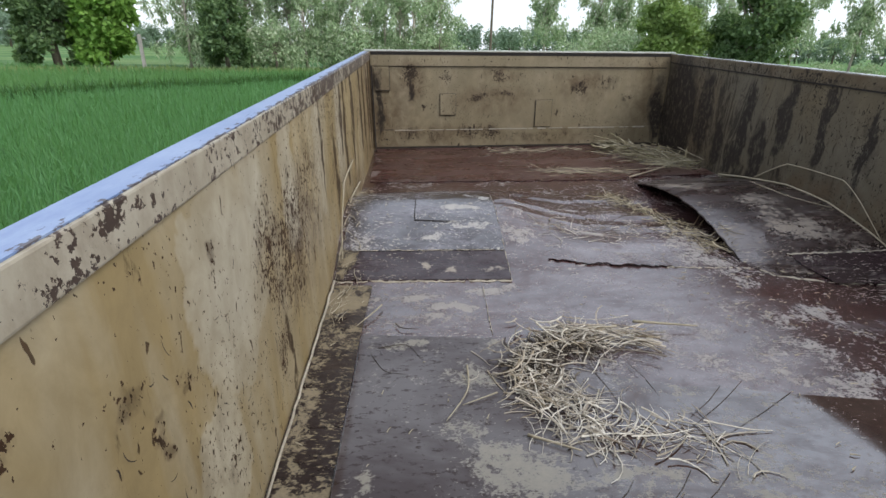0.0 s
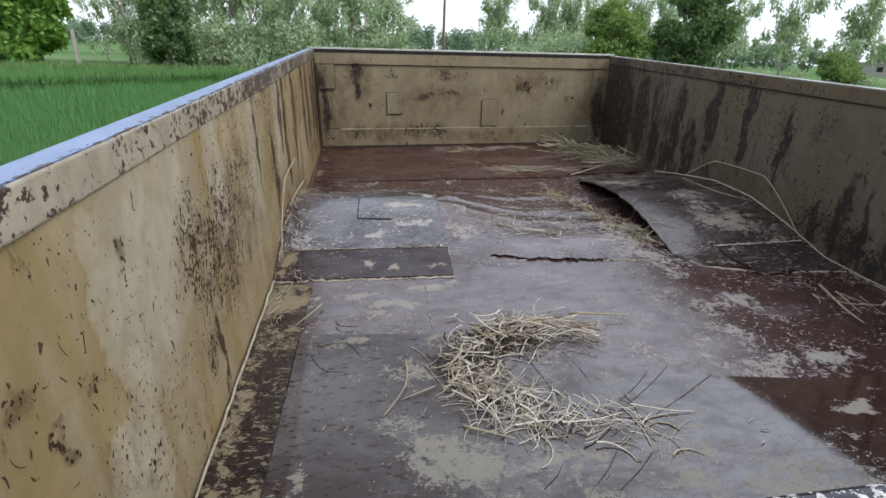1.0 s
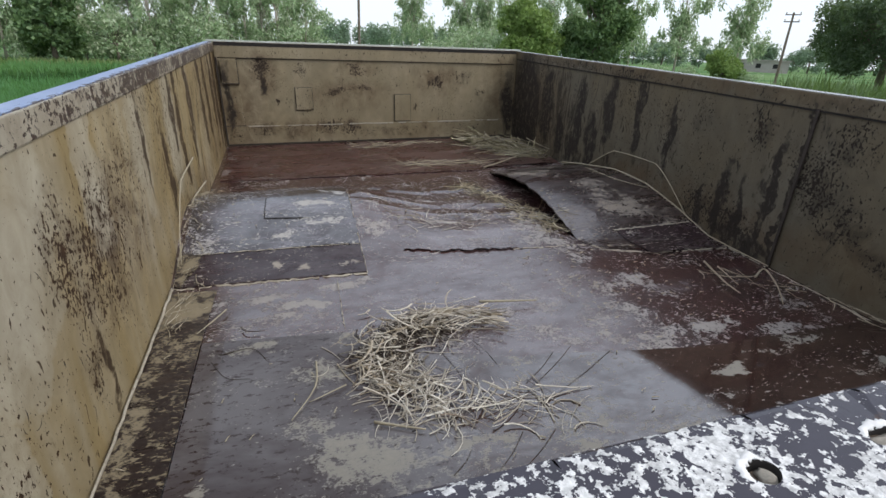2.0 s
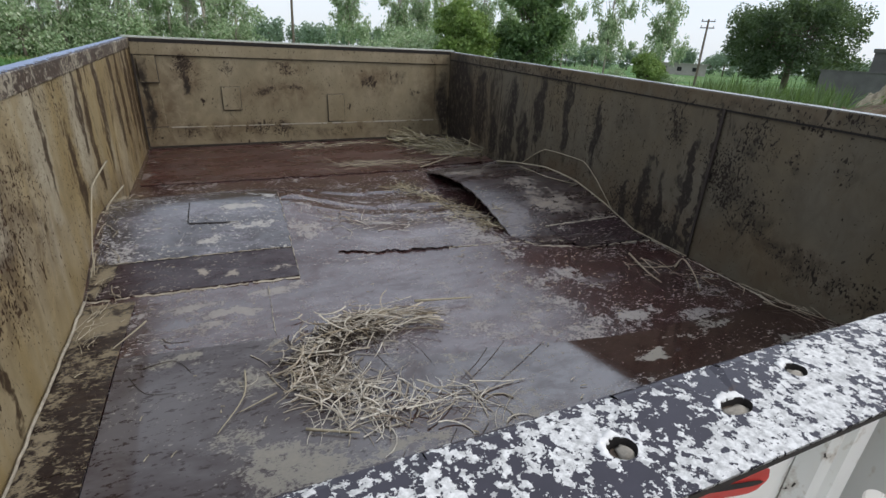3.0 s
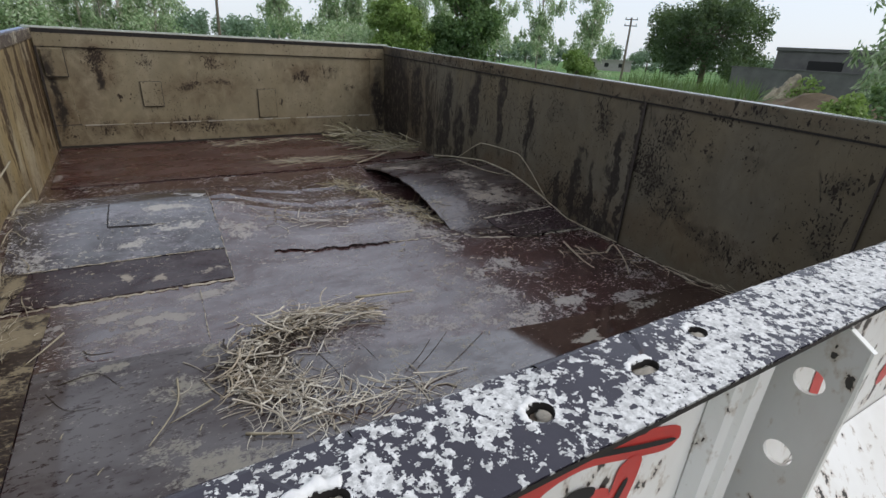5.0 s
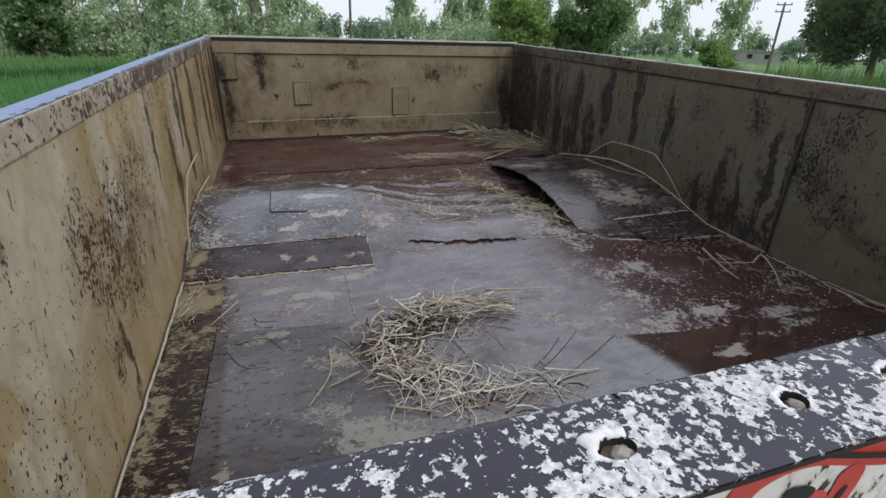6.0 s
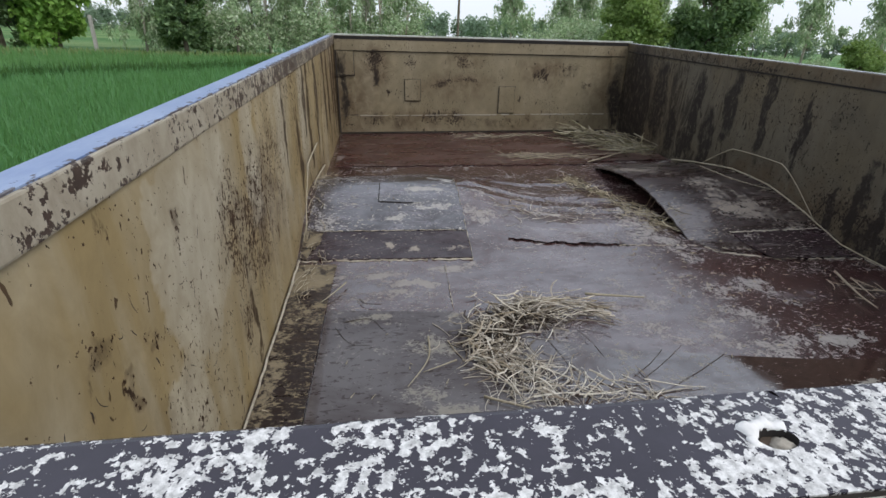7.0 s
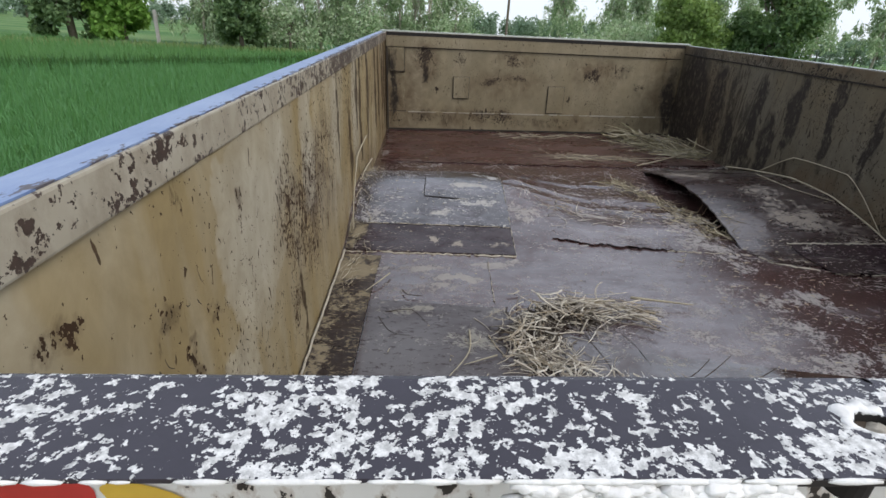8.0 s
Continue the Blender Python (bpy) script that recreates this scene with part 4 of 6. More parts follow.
def tube(base, radius, high, sides=20):
    """An open-topped cup."""
    bm = bmesh.new()
    b0 = [bm.verts.new((base[0] + radius * math.cos(2 * math.pi * i / sides), base[1] + radius * math.sin(2 * math.pi * i / sides), base[2])) for i in range(sides)]
    b1 = [bm.verts.new((v.co.x, v.co.y, base[2] + high)) for v in b0]
    for i in range(sides):
        j = (i + 1) % sides
        bm.faces.new((b0[i], b0[j], b1[j], b1[i]))
    bm.faces.new(b0)
    return bm


rim_plate = part("rim_plate", rim_with_holes(HOLES, REAR_OUT, REAR_IN, 0.0, W, 0.0021), FLAKED, tail, "slate enamel rim plate with flaked white paint")
rim_plate.data.materials.append(HOLE_DARK)
for p_ in rim_plate.data.polygons:
    c_ = p_.center
    if 0.004 < c_.y < 0.040 and c_.z < rear_z(c_.x) - 0.002:
        p_.material_index = 1
for hx, hy, rx, ry in HOLES:
    # a bolt sunk in each hole, and the white filler crumbling round it
    bolt = part("bolt", rodded((hx, hy, rear_z(hx) - 0.03), (hx, hy, rear_z(hx) - 0.0042), rx * 0.74, rx * 0.66, 9), BOLT, rim_plate, "rusty sunken bolt")
    plug = bmesh.new()
    bmesh.ops.create_icosphere(plug, subdivisions=3, radius=1.0)
    fill = 0.9 if hx > 0.6 else 0.55
    for v in plug.verts:
        k = 1 + 0.35 * noise.noise(v.co * 2.3 + Vector((hx * 60, 0, 0)))
        v.co = Vector((hx + rx * (1 - fill) * 0.75 + v.co.x * rx * fill * k, hy - ry * 0.12 + v.co.y * ry * 0.86 * k, rear_z(hx) - 0.0048 + v.co.z * 0.0035 * k))
    part("plug", plug, PLUG, rim_plate, "grey crumbly filler in the bolt hole", smooth=True)
    part("socket", tube((hx, hy, rear_z(hx) - 0.034), rx * 1.03, 0.0265), HOLE_DARK, rim_plate)
    bm = bmesh.new()
    rr = random.Random(int(hx * 1000))
    a0, span = rr.uniform(0.4, 1.2), rr.uniform(1.8, 3.4)
    prev = None
    for i in range(27):
        t = a0 + span * i / 26
        fat = (0.0032 if hx < 0.5 else 0.0018) * max(0.0, math.sin(math.pi * i / 26)) ** 0.5 * (0.75 + 0.5 * noise.noise((i * 0.45, hx * 90, 1)))
        gap = 0.0006 + 0.0011 * noise.noise((i * 0.3, hx * 40, 7))
        loop_ = []
        for k in range(10):
            q = 2 * math.pi * k / 10
            o = fat * math.cos(q) * 1.5
            wob = 1 + 0.35 * noise.noise((i * 0.8, k * 0.9, hx * 70))
            loop_.append(bm.verts.new((hx + (rx + gap + fat + o * wob) * math.cos(t), hy + (ry + gap + fat + o * wob) * math.sin(t), rear_z(hx) - 0.0004 + fat * math.sin(q) * wob)))
        if prev:
            for k in range(10):
                bm.faces.new((prev[k], prev[(k + 1) % 10], loop_[(k + 1) % 10], loop_[k]))
        prev = loop_
    bmesh.ops.recalc_face_normals(bm, faces=bm.faces[:])
    part("filler", bm, CAULK, rim_plate, "crumbling white filler", smooth=True)
# filler oozing along the outer edge
bm = bmesh.new()
rr = random.Random(3)
for i in range(150):
    x = 0.318 + 0.095 * rr.random()
    s_ = rr.uniform(0.001, 0.0034)
    bmesh.ops.create_icosphere(bm, subdivisions=2, radius=s_, matrix=Matrix.Translation((x, REAR_OUT - 0.0005 + rr.uniform(-0.001, 0.0015), rear_z(x) - 0.003 - rr.random() * 0.009)) @ Matrix.Diagonal((1.9, 0.9, 0.9, 1)))
for v in bm.verts:
    v.co += Vector((noise.noise(v.co * 500), noise.noise(v.co * 500 + Vector((5, 0, 0))), noise.noise(v.co * 500 + Vector((0, 5, 0))))) * 0.0014
part("filler", bm, CAULK, rim_plate, "crumbling white filler", smooth=True)
bm = bmesh.new()
for i in range(130):
    x = rr.uniform(0.02, 0.44)
    if rr.random() < 0.25:
        continue
    s_ = rr.uniform(0.0009, 0.0019)
    bmesh.ops.create_icosphere(bm, subdivisions=1, radius=s_, matrix=Matrix.Translation((x, REAR_OUT - 0.0003, rear_z(x) - 0.0012)) @ Matrix.Diagonal((4.5, 0.7, 0.8, 1)))
part("edge_crust", bm, CAULK, rim_plate, "white crust along the edge", smooth=True)["kind"] = "stuff"

bm = bmesh.new()
for i in range(52):
    xa, xb = 0.40 + i * 0.03, 0.40 + (i + 1) * 0.03
    bm.faces.new([bm.verts.new((x, REAR_OUT - 0.0006, rear_z(x) - d)) for x, d in ((xa, 0.0004), (xb, 0.0004), (xb, 0.0034), (xa, 0.0034))])
part("rim_edge", bm, HOLE_DARK, rim_plate, "dark bare edge of the rim plate")

# outer skin with rib, gussets and a flared foot
bm = boxed(0.0, 0.8, 0.028, 0.0355, -0.05, 0.6)
box(bm, 0.8, W, 0.028, 0.0355, -0.05, 0.6)
for v in bm.verts:
    if v.co.z > 0.5:
        v.co.z = rear_z(v.co.x) - 0.0045
bmesh.ops.remove_doubles(bm, verts=bm.verts[:], dist=0.0001)
skin = part("outer_skin", bm, OUTER_WHITE, tail, "white-painted outer skin with chips")
bm = bmesh.new()
prof = [(0.682, 0.0275), (0.688, 0.018), (0.694, 0.0155), (0.699, 0.0225), (0.704, 0.0235), (0.709, 0.016), (0.722, 0.0145), (0.733, 0.0275)]
lowr = [bm.verts.new((x + 0.022, y, 0.28)) for x, y in prof]
topr = [bm.verts.new((x + 0.022, y, 0.6155)) for x, y in prof]
for i in range(len(prof) - 1):
    bm.faces.new((lowr[i], lowr[i + 1], topr[i + 1], topr[i]))
part("rib", bm, OUTER_WHITE, tail, "pressed white rib")


def gusset(gx):
    """A plate standing out from the skin, with two round holes through it."""
    bm = bmesh.new()
    outline = [(0.0275, 0.30), (0.0275, 0.6085), (-0.003, 0.6085), (-0.018, 0.600), (-0.020, 0.30)]
    holes = [(0.006, 0.563, 0.0095), (0.006, 0.500, 0.0095)]
    for thick in (0.0, 0.0035):
        # rows of cells, those with a hole ringed
        bands = [0.6085, 0.582, 0.545, 0.519, 0.481, 0.30]

        def y_out(z):
            return -0.003 - 0.015 * min(1, (0.6085 - z) / 0.0085) if z > 0.60 else -0.018 - 0.002 * (0.6 - z) / 0.3
        rows = [0.6085, 0.600, 0.582, 0.545, 0.519, 0.481, 0.30]
        for za, zb in zip(rows, rows[1:]):
            hole = [h for h in holes if zb < h[1] < za]
            if not hole:
                bm.faces.new([bm.verts.new((gx + thick, y, z)) for y, z in ((0.0275, za), (y_out(za), za), (y_out(zb), zb), (0.0275, zb))])
                continue
            hy, hz, hr_ = hole[0]
            m = 28
            inn, out = [], []
            for i in range(m):
                t = 2 * math.pi * (i + 0.5) / m
                c, s_ = math.cos(t), math.sin(t)
                k = min(((0.0275 - hy) if c > 0 else (hy + 0.0185)) / max(1e-6, abs(c)), ((za - hz) if s_ > 0 else (hz - zb)) / max(1e-6, abs(s_)))
                inn.append(bm.verts.new((gx + thick, hy + hr_ * c, hz + hr_ * s_)))
                out.append(bm.verts.new((gx + thick, hy + k * c, hz + k * s_)))
            for i in range(m):
                j = (i + 1) % m
                bm.faces.new((inn[i], out[i], out[j], inn[j]))
            for cy, cz in ((0.0275, za), (-0.0185, za), (-0.0185, zb), (0.0275, zb)):
                near = sorted(out, key=lambda o: (o.co.y - cy) ** 2 + (o.co.z - cz) ** 2)[:2]
                bm.faces.new((bm.verts.new((gx + thick, cy, cz)), near[0], near[1]))
            if thick:
                for i in range(m):
                    t, u = 2 * math.pi * (i + 0.5) / m, 2 * math.pi * (i + 1.5) / m
                    bm.faces.new([bm.verts.new((gx + d, hy + hr_ * math.cos(q), hz + hr_ * math.sin(q))) for q, d in ((t, 0), (u, 0), (u, thick), (t, thick))])
    bmesh.ops.remove_doubles(bm, verts=bm.verts[:], dist=0.00005)
    bmesh.ops.recalc_face_normals(bm, faces=bm.faces[:])
    g = part("gusset", bm, GREY_PLATE, tail, "grey gusset plate with two holes")
    e = bmesh.new()
    for (ya, za), (yb, zb) in zip(outline[2:], outline[3:]):
        e.faces.new([e.verts.new((gx + d, y, z)) for (y, z), d in (((ya, za), -0.0004), ((yb, zb), -0.0004), ((yb, zb), 0.0042), ((ya, za), 0.0042))])
        e.faces.new([e.verts.new((gx - 0.0004, y + o, z)) for (y, z), o in (((ya, za), 0.0), ((yb, zb), 0.0), ((yb, zb), 0.0016), ((ya, za), 0.0016))])
    part("edge", e, WHITE_EDGE, g, "white painted edge")


gusset(0.779)
gusset(1.52)
bm = bmesh.new()
vs = [bm.verts.new(c) for c in ((0.0, 0.027, 0.425), (W, 0.027, 0.400), (W, -0.10, 0.27), (0.0, -0.10, 0.29), (0.0, -0.10, 0.10), (W, -0.10, 0.10))]
bm.faces.new(vs[:4])
bm.faces.new((vs[3], vs[2], vs[5], vs[4]))
part("flared_foot", bm, OUTER_WHITE, tail, "white flared foot with dark chips")


def stroke(pts, wide, material, lift, taper=1.0):
    """A flat brush stroke on the skin along (x, z) points, with round ends."""
    pts = [(x + 0.027, z - 0.003) for x, z in pts]
    bm = bmesh.new()
    fine = []
    for i in range(len(pts) - 1):
        p0, p1, p2, p3 = pts[max(0, i - 1)], pts[i], pts[i + 1], pts[min(len(pts) - 1, i + 2)]
        for k in range(6):
            t = k / 6
            fine.append(tuple(0.5 * (2 * b_ + (c - a) * t + (2 * a - 5 * b_ + 4 * c - d) * t * t + (3 * b_ - a - 3 * c + d) * t ** 3) for a, b_, c, d in zip(p0, p1, p2, p3)))
    fine.append(pts[-1])
    n_ = len(fine)
    lt, rt = [], []
    for i, (x, z) in enumerate(fine):
        a, b_ = fine[max(0, i - 1)], fine[min(n_ - 1, i + 1)]
        d = Vector((b_[0] - a[0], b_[1] - a[1])).normalized()
        q = min(i, n_ - 1 - i) / 3
        w = wide / 2 * (1 if q >= 1 else math.sqrt(max(0.02, 1 - (1 - q) ** 2)))
        lt.append(bm.verts.new((x - d.y * w, 0.028 - lift, z + d.x * w)))
        rt.append(bm.verts.new((x + d.y * w, 0.028 - lift, z - d.x * w)))
    for i in range(n_ - 1):
        bm.faces.new((lt[i], rt[i], rt[i + 1], lt[i + 1]))
    part("painted_bar", bm, material, skin)


# a sign-writer's bars: red with black shading, and a yellow and red flash
stroke([(0.657, 0.543), (0.615, 0.556), (0.575, 0.568), (0.545, 0.566), (0.527, 0.552), (0.522, 0.52)], 0.020, RED_SIGN, 0.0006)
stroke([(0.612, 0.548), (0.610, 0.525), (0.600, 0.500), (0.575, 0.490), (0.548, 0.500), (0.532, 0.520)], 0.022, RED_SIGN, 0.0009)
stroke([(0.530, 0.525), (0.560, 0.522), (0.600, 0.518)], 0.034, RED_SIGN, 0.0011)
stroke([(0.652, 0.5435), (0.615, 0.554), (0.575, 0.5665), (0.55, 0.57)], 0.0042, BLACK_SIGN, 0.0013)
stroke([(0.560, 0.541), (0.572, 0.540), (0.584, 0.534)], 0.010, BLACK_SIGN, 0.0013)
stroke([(0.612, 0.532), (0.604, 0.512), (0.596, 0.496)], 0.006, BLACK_SIGN, 0.0013)
stroke([(1.015, 0.45), (1.04, 0.50), (1.055, 0.56)], 0.030, RED_SIGN, 0.0006)
stroke([(1.045, 0.48), (1.06, 0.52), (1.07, 0.56)], 0.016, YELLOW_SIGN, 0.0010)
stroke([(0.84, 0.55), (0.85, 0.50), (0.855, 0.46)], 0.020, RED_SIGN, 0.0006)
stroke([(0.02, 0.574), (0.08, 0.576), (0.122, 0.574)], 0.030, RED_SIGN, 0.0006)
stroke([(0.125, 0.578), (0.15, 0.570), (0.17, 0.550)], 0.014, YELLOW_SIGN, 0.0010)

# dried mud lines along joints, and the lifted crack
def mud_line(pts, wide, high, seed, over=None, base=0.0005):
    """A crumbly low ridge of dried mud along (x, y) points."""
    rr_ = random.Random(seed)
    bm = bmesh.new()
    prev = None
    for (xa, ya), (xb, yb) in zip(pts, pts[1:]):
        ln = math.hypot(xb - xa, yb - ya)
        k = max(2, int(ln / 0.012))
        for i in range(k + 1):
            x, y = xa + (xb - xa) * i / k, ya + (yb - ya) * i / k
            nx, ny = -(yb - ya) / ln, (xb - xa) / ln
            w = wide * rr_.uniform(0.08, 0.5)
            o = rr_.uniform(-0.3, 0.3) * wide
            z = (over(x, y) if over else 0.0) + base
            h = high * rr_.uniform(0.1, 0.6)
            row = [bm.verts.new((x + nx * (o - w), y + ny * (o - w), z)), bm.verts.new((x + nx * o, y + ny * o, z + h)), bm.verts.new((x + nx * (o + w), y + ny * (o + w), z))]
            if prev and rr_.random() > 0.14:
                bm.faces.new((prev[0], row[0], row[1], prev[1]))
                bm.faces.new((prev[1], row[1], row[2], prev[2]))
            prev = row
        prev = None
    part("mud_line", bm, DUST, trailer, "dried mud along a joint")


mud_line([(0.01, 1.428), (0.598, 1.408)], 0.015, 0.010, 1, hump_left)
mud_line([(1.16, 1.480), (1.45, 1.455)], 0.012, 0.005, 15, hump_left)
mud_line([(0.60, 1.412), (0.600, 1.56), (0.598, 1.72)], 0.006, 0.008, 2, hump_left)
mud_line([(0.05, 1.579), (0.595, 1.565)], 0.006, 0.006, 3, hump_left, 0.0050)
mud_line([(0.488, 1.10), (0.497, 1.39)], 0.004, 0.004, 4, None, 0.004)
mud_line([(0.010, 0.25), (0.012, 1.0), (0.014, 1.42)], 0.006, 0.008, 5)
mud_line([(1.62, 1.517), (1.97, 1.492)], 0.016, 0.006, 6, hump_right, 0.0070)
mud_line([(1.45, 1.47), (1.50, 1.39), (1.66, 1.325), (1.98, 1.29)], 0.016, 0.008, 7, hump_right, 0.002)
mud_line([(1.985, 0.45), (1.988, 1.3)], 0.007, 0.008, 8)
mud_line([(1.985, 1.3), (1.988, 2.6)], 0.007, 0.010, 9, hump_right)
mud_line([(0.60, 1.72), (0.615, 2.29)], 0.005, 0.006, 10, hump_left)
mud_line([(0.05, 3.385), (1.2, 3.385)], 0.006, 0.008, 12)
mud_line([(0.15, 0.50), (0.5, 0.45), (0.75, 0.44)], 0.006, 0.003, 13, patch_lift, 0.008)
crack = sheet(ragged((0.75, 1.530), (0.86, 1.512), 12, 0.006, rng) + ragged((0.86, 1.512), (1.20, 1.478), 40, 0.009, rng) + [(1.20, 1.478), (1.14, 1.59), (0.80, 1.63)], 0.002, 0.002,
              lambda x, y: hump_left(x, y) + 0.0065 * max(0, 1 - (y - 1.47) / 0.12) * math.sin(math.pi * min(1, max(0, (x - 0.75) / 0.45))) * max(0.10, 0.7 + 0.8 * noise.noise((x * 11, 0, 2)) + 0.5 * noise.noise((x * 40, 0, 7))), 0.02)
part("lifted_edge", crack, FLOOR_MAIN, trailer, "lifted torn edge of the bed plate")

# underframe and wheels
under = part("underframe", boxed(0.25, 1.75, 0.1, 3.3, -0.16, -0.055, 0.01), STEEL_DARK, trailer)
for gx in (0.35, 1.65):
    part("chassis_beam", boxed(gx - 0.05, gx + 0.05, 0.0, 3.4, -0.30, -0.162, 0.008), STEEL_DARK, trailer)
part("axle", rodded((0.0, 1.95, -0.62), (W, 1.95, -0.62), 0.05), STEEL_DARK, trailer)
for gx in (0.35, 1.65):
    part("axle_hanger", boxed(gx - 0.06, gx + 0.06, 1.85, 2.05, -0.60, -0.301, 0.01), STEEL_DARK, trailer)


def bead(pts, r0, seed, label):
    """A wavering ridge of dried mud left along a wall's foot."""
    rr_ = random.Random(seed)
    fine = []
    for a, b in zip(pts, pts[1:]):
        k = max(2, int(math.dist(a, b) / 0.03))
        for i in range(k):
            p = Vector(a).lerp(Vector(b), i / k)
            fine.append(p + Vector((rr_.uniform(-0.0015, 0.0015), 0, rr_.uniform(-0.002, 0.002))))
    fine.append(Vector(pts[-1]))
    V, F = stems([(fine, r0)], 6)
    ob = new("mud_bead", mesh_of("mud_bead", V, F, DUST, True))
    ob.parent = trailer
    ob["label"] = label


bead([(0.010, 1.42, 0.016), (0.009, 0.8, 0.013), (0.008, 0.08, 0.012)], 0.0040, 3, "pale ridge of dried mud along the wall's foot")


def wheel(x):
    bm = bmesh.new()
    c = Vector((x, 1.95, -0.62))
    R, hw = 0.50, 0.11
    prof = [(0.24, -hw * 0.8), (0.40, -hw), (0.47, -hw * 0.9), (R, -hw * 0.6), (R, hw * 0.6), (0.47, hw * 0.9), (0.40, hw), (0.24, hw * 0.8)]
    n = 40
    vs = [[bm.verts.new((c.x + o, c.y + r * math.cos(2 * math.pi * i / n), c.z + r * math.sin(2 * math.pi * i / n))) for r, o in prof] for i in range(n)]
    for i in range(n):
        for j in range(len(prof) - 1):
            bm.faces.new((vs[i][j], vs[(i + 1) % n][j], vs[(i + 1) % n][j + 1], vs[i][j + 1]))
    bmesh.ops.recalc_face_normals(bm, faces=bm.faces[:])
    w = part("wheel", rodded((x - 0.05, 1.95, -0.62), (x + 0.05, 1.95, -0.62), 0.25, 0.25, 32), STEEL_DARK, trailer)
    part("tyre", bm, RUBBER, w, "black rubber tyre", smooth=True)


wheel(0.18)
wheel(1.82)
# stand under the front end
part("prop_leg", rodded((1.0, 3.25, -0.165), (1.0, 3.25, -1.36), 0.04), STEEL_DARK, trailer)
part("prop_leg", rodded((1.0, 0.12, -0.165), (1.0, 0.12, -1.24), 0.04), STEEL_DARK, trailer)


# ---- straw ----
def floor_z(x, y):
    z = hump_left(x, y)
    if x > 1.46:
        z = max(z, hump_right(x, y))
    return z + patch_lift(x, y) + 0.009


def along_line(pts, k):
    ds = [0.0]
    for a, b in zip(pts, pts[1:]):
        ds.append(ds[-1] + math.dist(a, b))
    s = k * ds[-1]
    for i in range(len(pts) - 1):
        if s <= ds[i + 1]:
            u = (s - ds[i]) / (ds[i + 1] - ds[i])
            return tuple(a + (b - a) * u for a, b in zip(pts[i], pts[i + 1])), math.atan2(pts[i + 1][1] - pts[i][1], pts[i + 1][0] - pts[i][0])
    return pts[-1], 0.0


def straw_heap(name, spine, width, high, count, length, material, seed, label, turn=0.9, thick=0.0017, sprawl=0.15):
    r = random.Random(seed)
    paths = []
    for _ in range(count):
        (cx, cy), a = along_line(spine, r.random())
        far = abs(r.gauss(0, 0.5))
        off = r.choice((-1, 1)) * far * width * (2.2 if r.random() < sprawl else 1)
        x, y = cx - math.sin(a) * off, cy + math.cos(a) * off
        z = floor_z(x, y) + high * max(0.0, 1 - far) ** 1.3 * r.random() + 0.002
        d = a + r.gauss(0, turn)
        ln = length * r.uniform(0.35, 1.25)
        bend = r.gauss(0, 1.6 if turn > 0.9 else 0.7)
        rise = r.gauss(0, 0.16) * (0.3 + max(0, 1 - far))
        n = 6
        pts = []
        px, py, pz = x - math.cos(d) * ln / 2, y - math.sin(d) * ln / 2, z - rise * ln / 2
        kink = r.randrange(n) if r.random() < 0.3 else -1
        for i in range(n):
            pts.append((min(1.985, max(0.012, px)), min(3.38, max(0.07, py)), max(pz, floor_z(px, py) + 0.001)))
            d += bend / n + (r.gauss(0, 0.9) if i == kink else 0)
            px += math.cos(d) * ln / n
            py += math.sin(d) * ln / n
            pz += rise * ln / n - 0.01 * abs(r.gauss(0, 0.4)) * i / n
        paths.append((pts, thick * (r.uniform(0.35, 0.8) if r.random() < 0.6 else r.uniform(0.8, 1.5))))
    V, F = stems(paths)
    return solo(name, mesh_of(name, V, F, material), label, "straw", True, "", "stuff")


straw_heap("straw_heap", [(0.740, 1.050), (0.650, 1.040), (0.575, 0.985), (0.540, 0.915), (0.545, 0.845), (0.580, 0.795)], 0.052, 0.048, 300, 0.115, STRAW, 11,
           "tangled heap of dry tan straw on the bed", 0.95, 0.0022, 0.08)
# near-black stems added beneath to stand for shade between the straws
straw_heap("straw_shade_bed", [(0.720, 1.045), (0.620, 1.010), (0.560, 0.945), (0.545, 0.875)], 0.050, 0.022, 300, 0.10, TWIG, 9,
           "dark straws under the heap, standing for the shade in its gaps", 1.0, 0.0021, 0.05)
straw_heap("straw_arm", [(0.880, 1.035), (0.800, 1.050), (0.660, 1.050)], 0.026, 0.045, 110, 0.16, STRAW, 10,
           "trailing arm of half-dry straw beside the heap", 0.40, 0.0020)
straw_heap("straw_fan", [(0.575, 0.900), (0.605, 0.820), (0.660, 0.745), (0.720, 0.720)], 0.075, 0.022, 125, 0.115, STRAW_PALE, 20,
           "matted grey straw fanning out of the heap", 1.0, 0.0020, 0.10)
straw_heap("straw_scatter", [(0.560, 0.780), (0.620, 0.715), (0.740, 0.690), (0.960, 0.660)], 0.070, 0.010, 95, 0.14, STRAW_PALE, 12,
           "loose pale straw strewn beside the heap", 0.95, 0.0016, 0.25)
straw_heap("straw_corner_heap", [(1.60, 3.28), (1.72, 3.10), (1.84, 2.90), (1.90, 2.76)], 0.09, 0.08, 380, 0.26, STRAW_GREEN, 13,
           "half-dry straw heaped in the front corner", 0.8, 0.0026)
straw_heap("straw_drift", [(1.22, 2.28), (1.30, 2.05), (1.36, 1.85), (1.42, 1.58)], 0.055, 0.014, 210, 0.12, STRAW_GREEN, 14,
           "greenish straw drifted along the torn sheet", 0.95, 0.0015)
straw_heap("straw_line", [(0.80, 3.30), (1.05, 3.24), (1.40, 3.30)], 0.06, 0.008, 70, 0.14, STALK, 15, "pale straw bits by the front wall", 0.5)
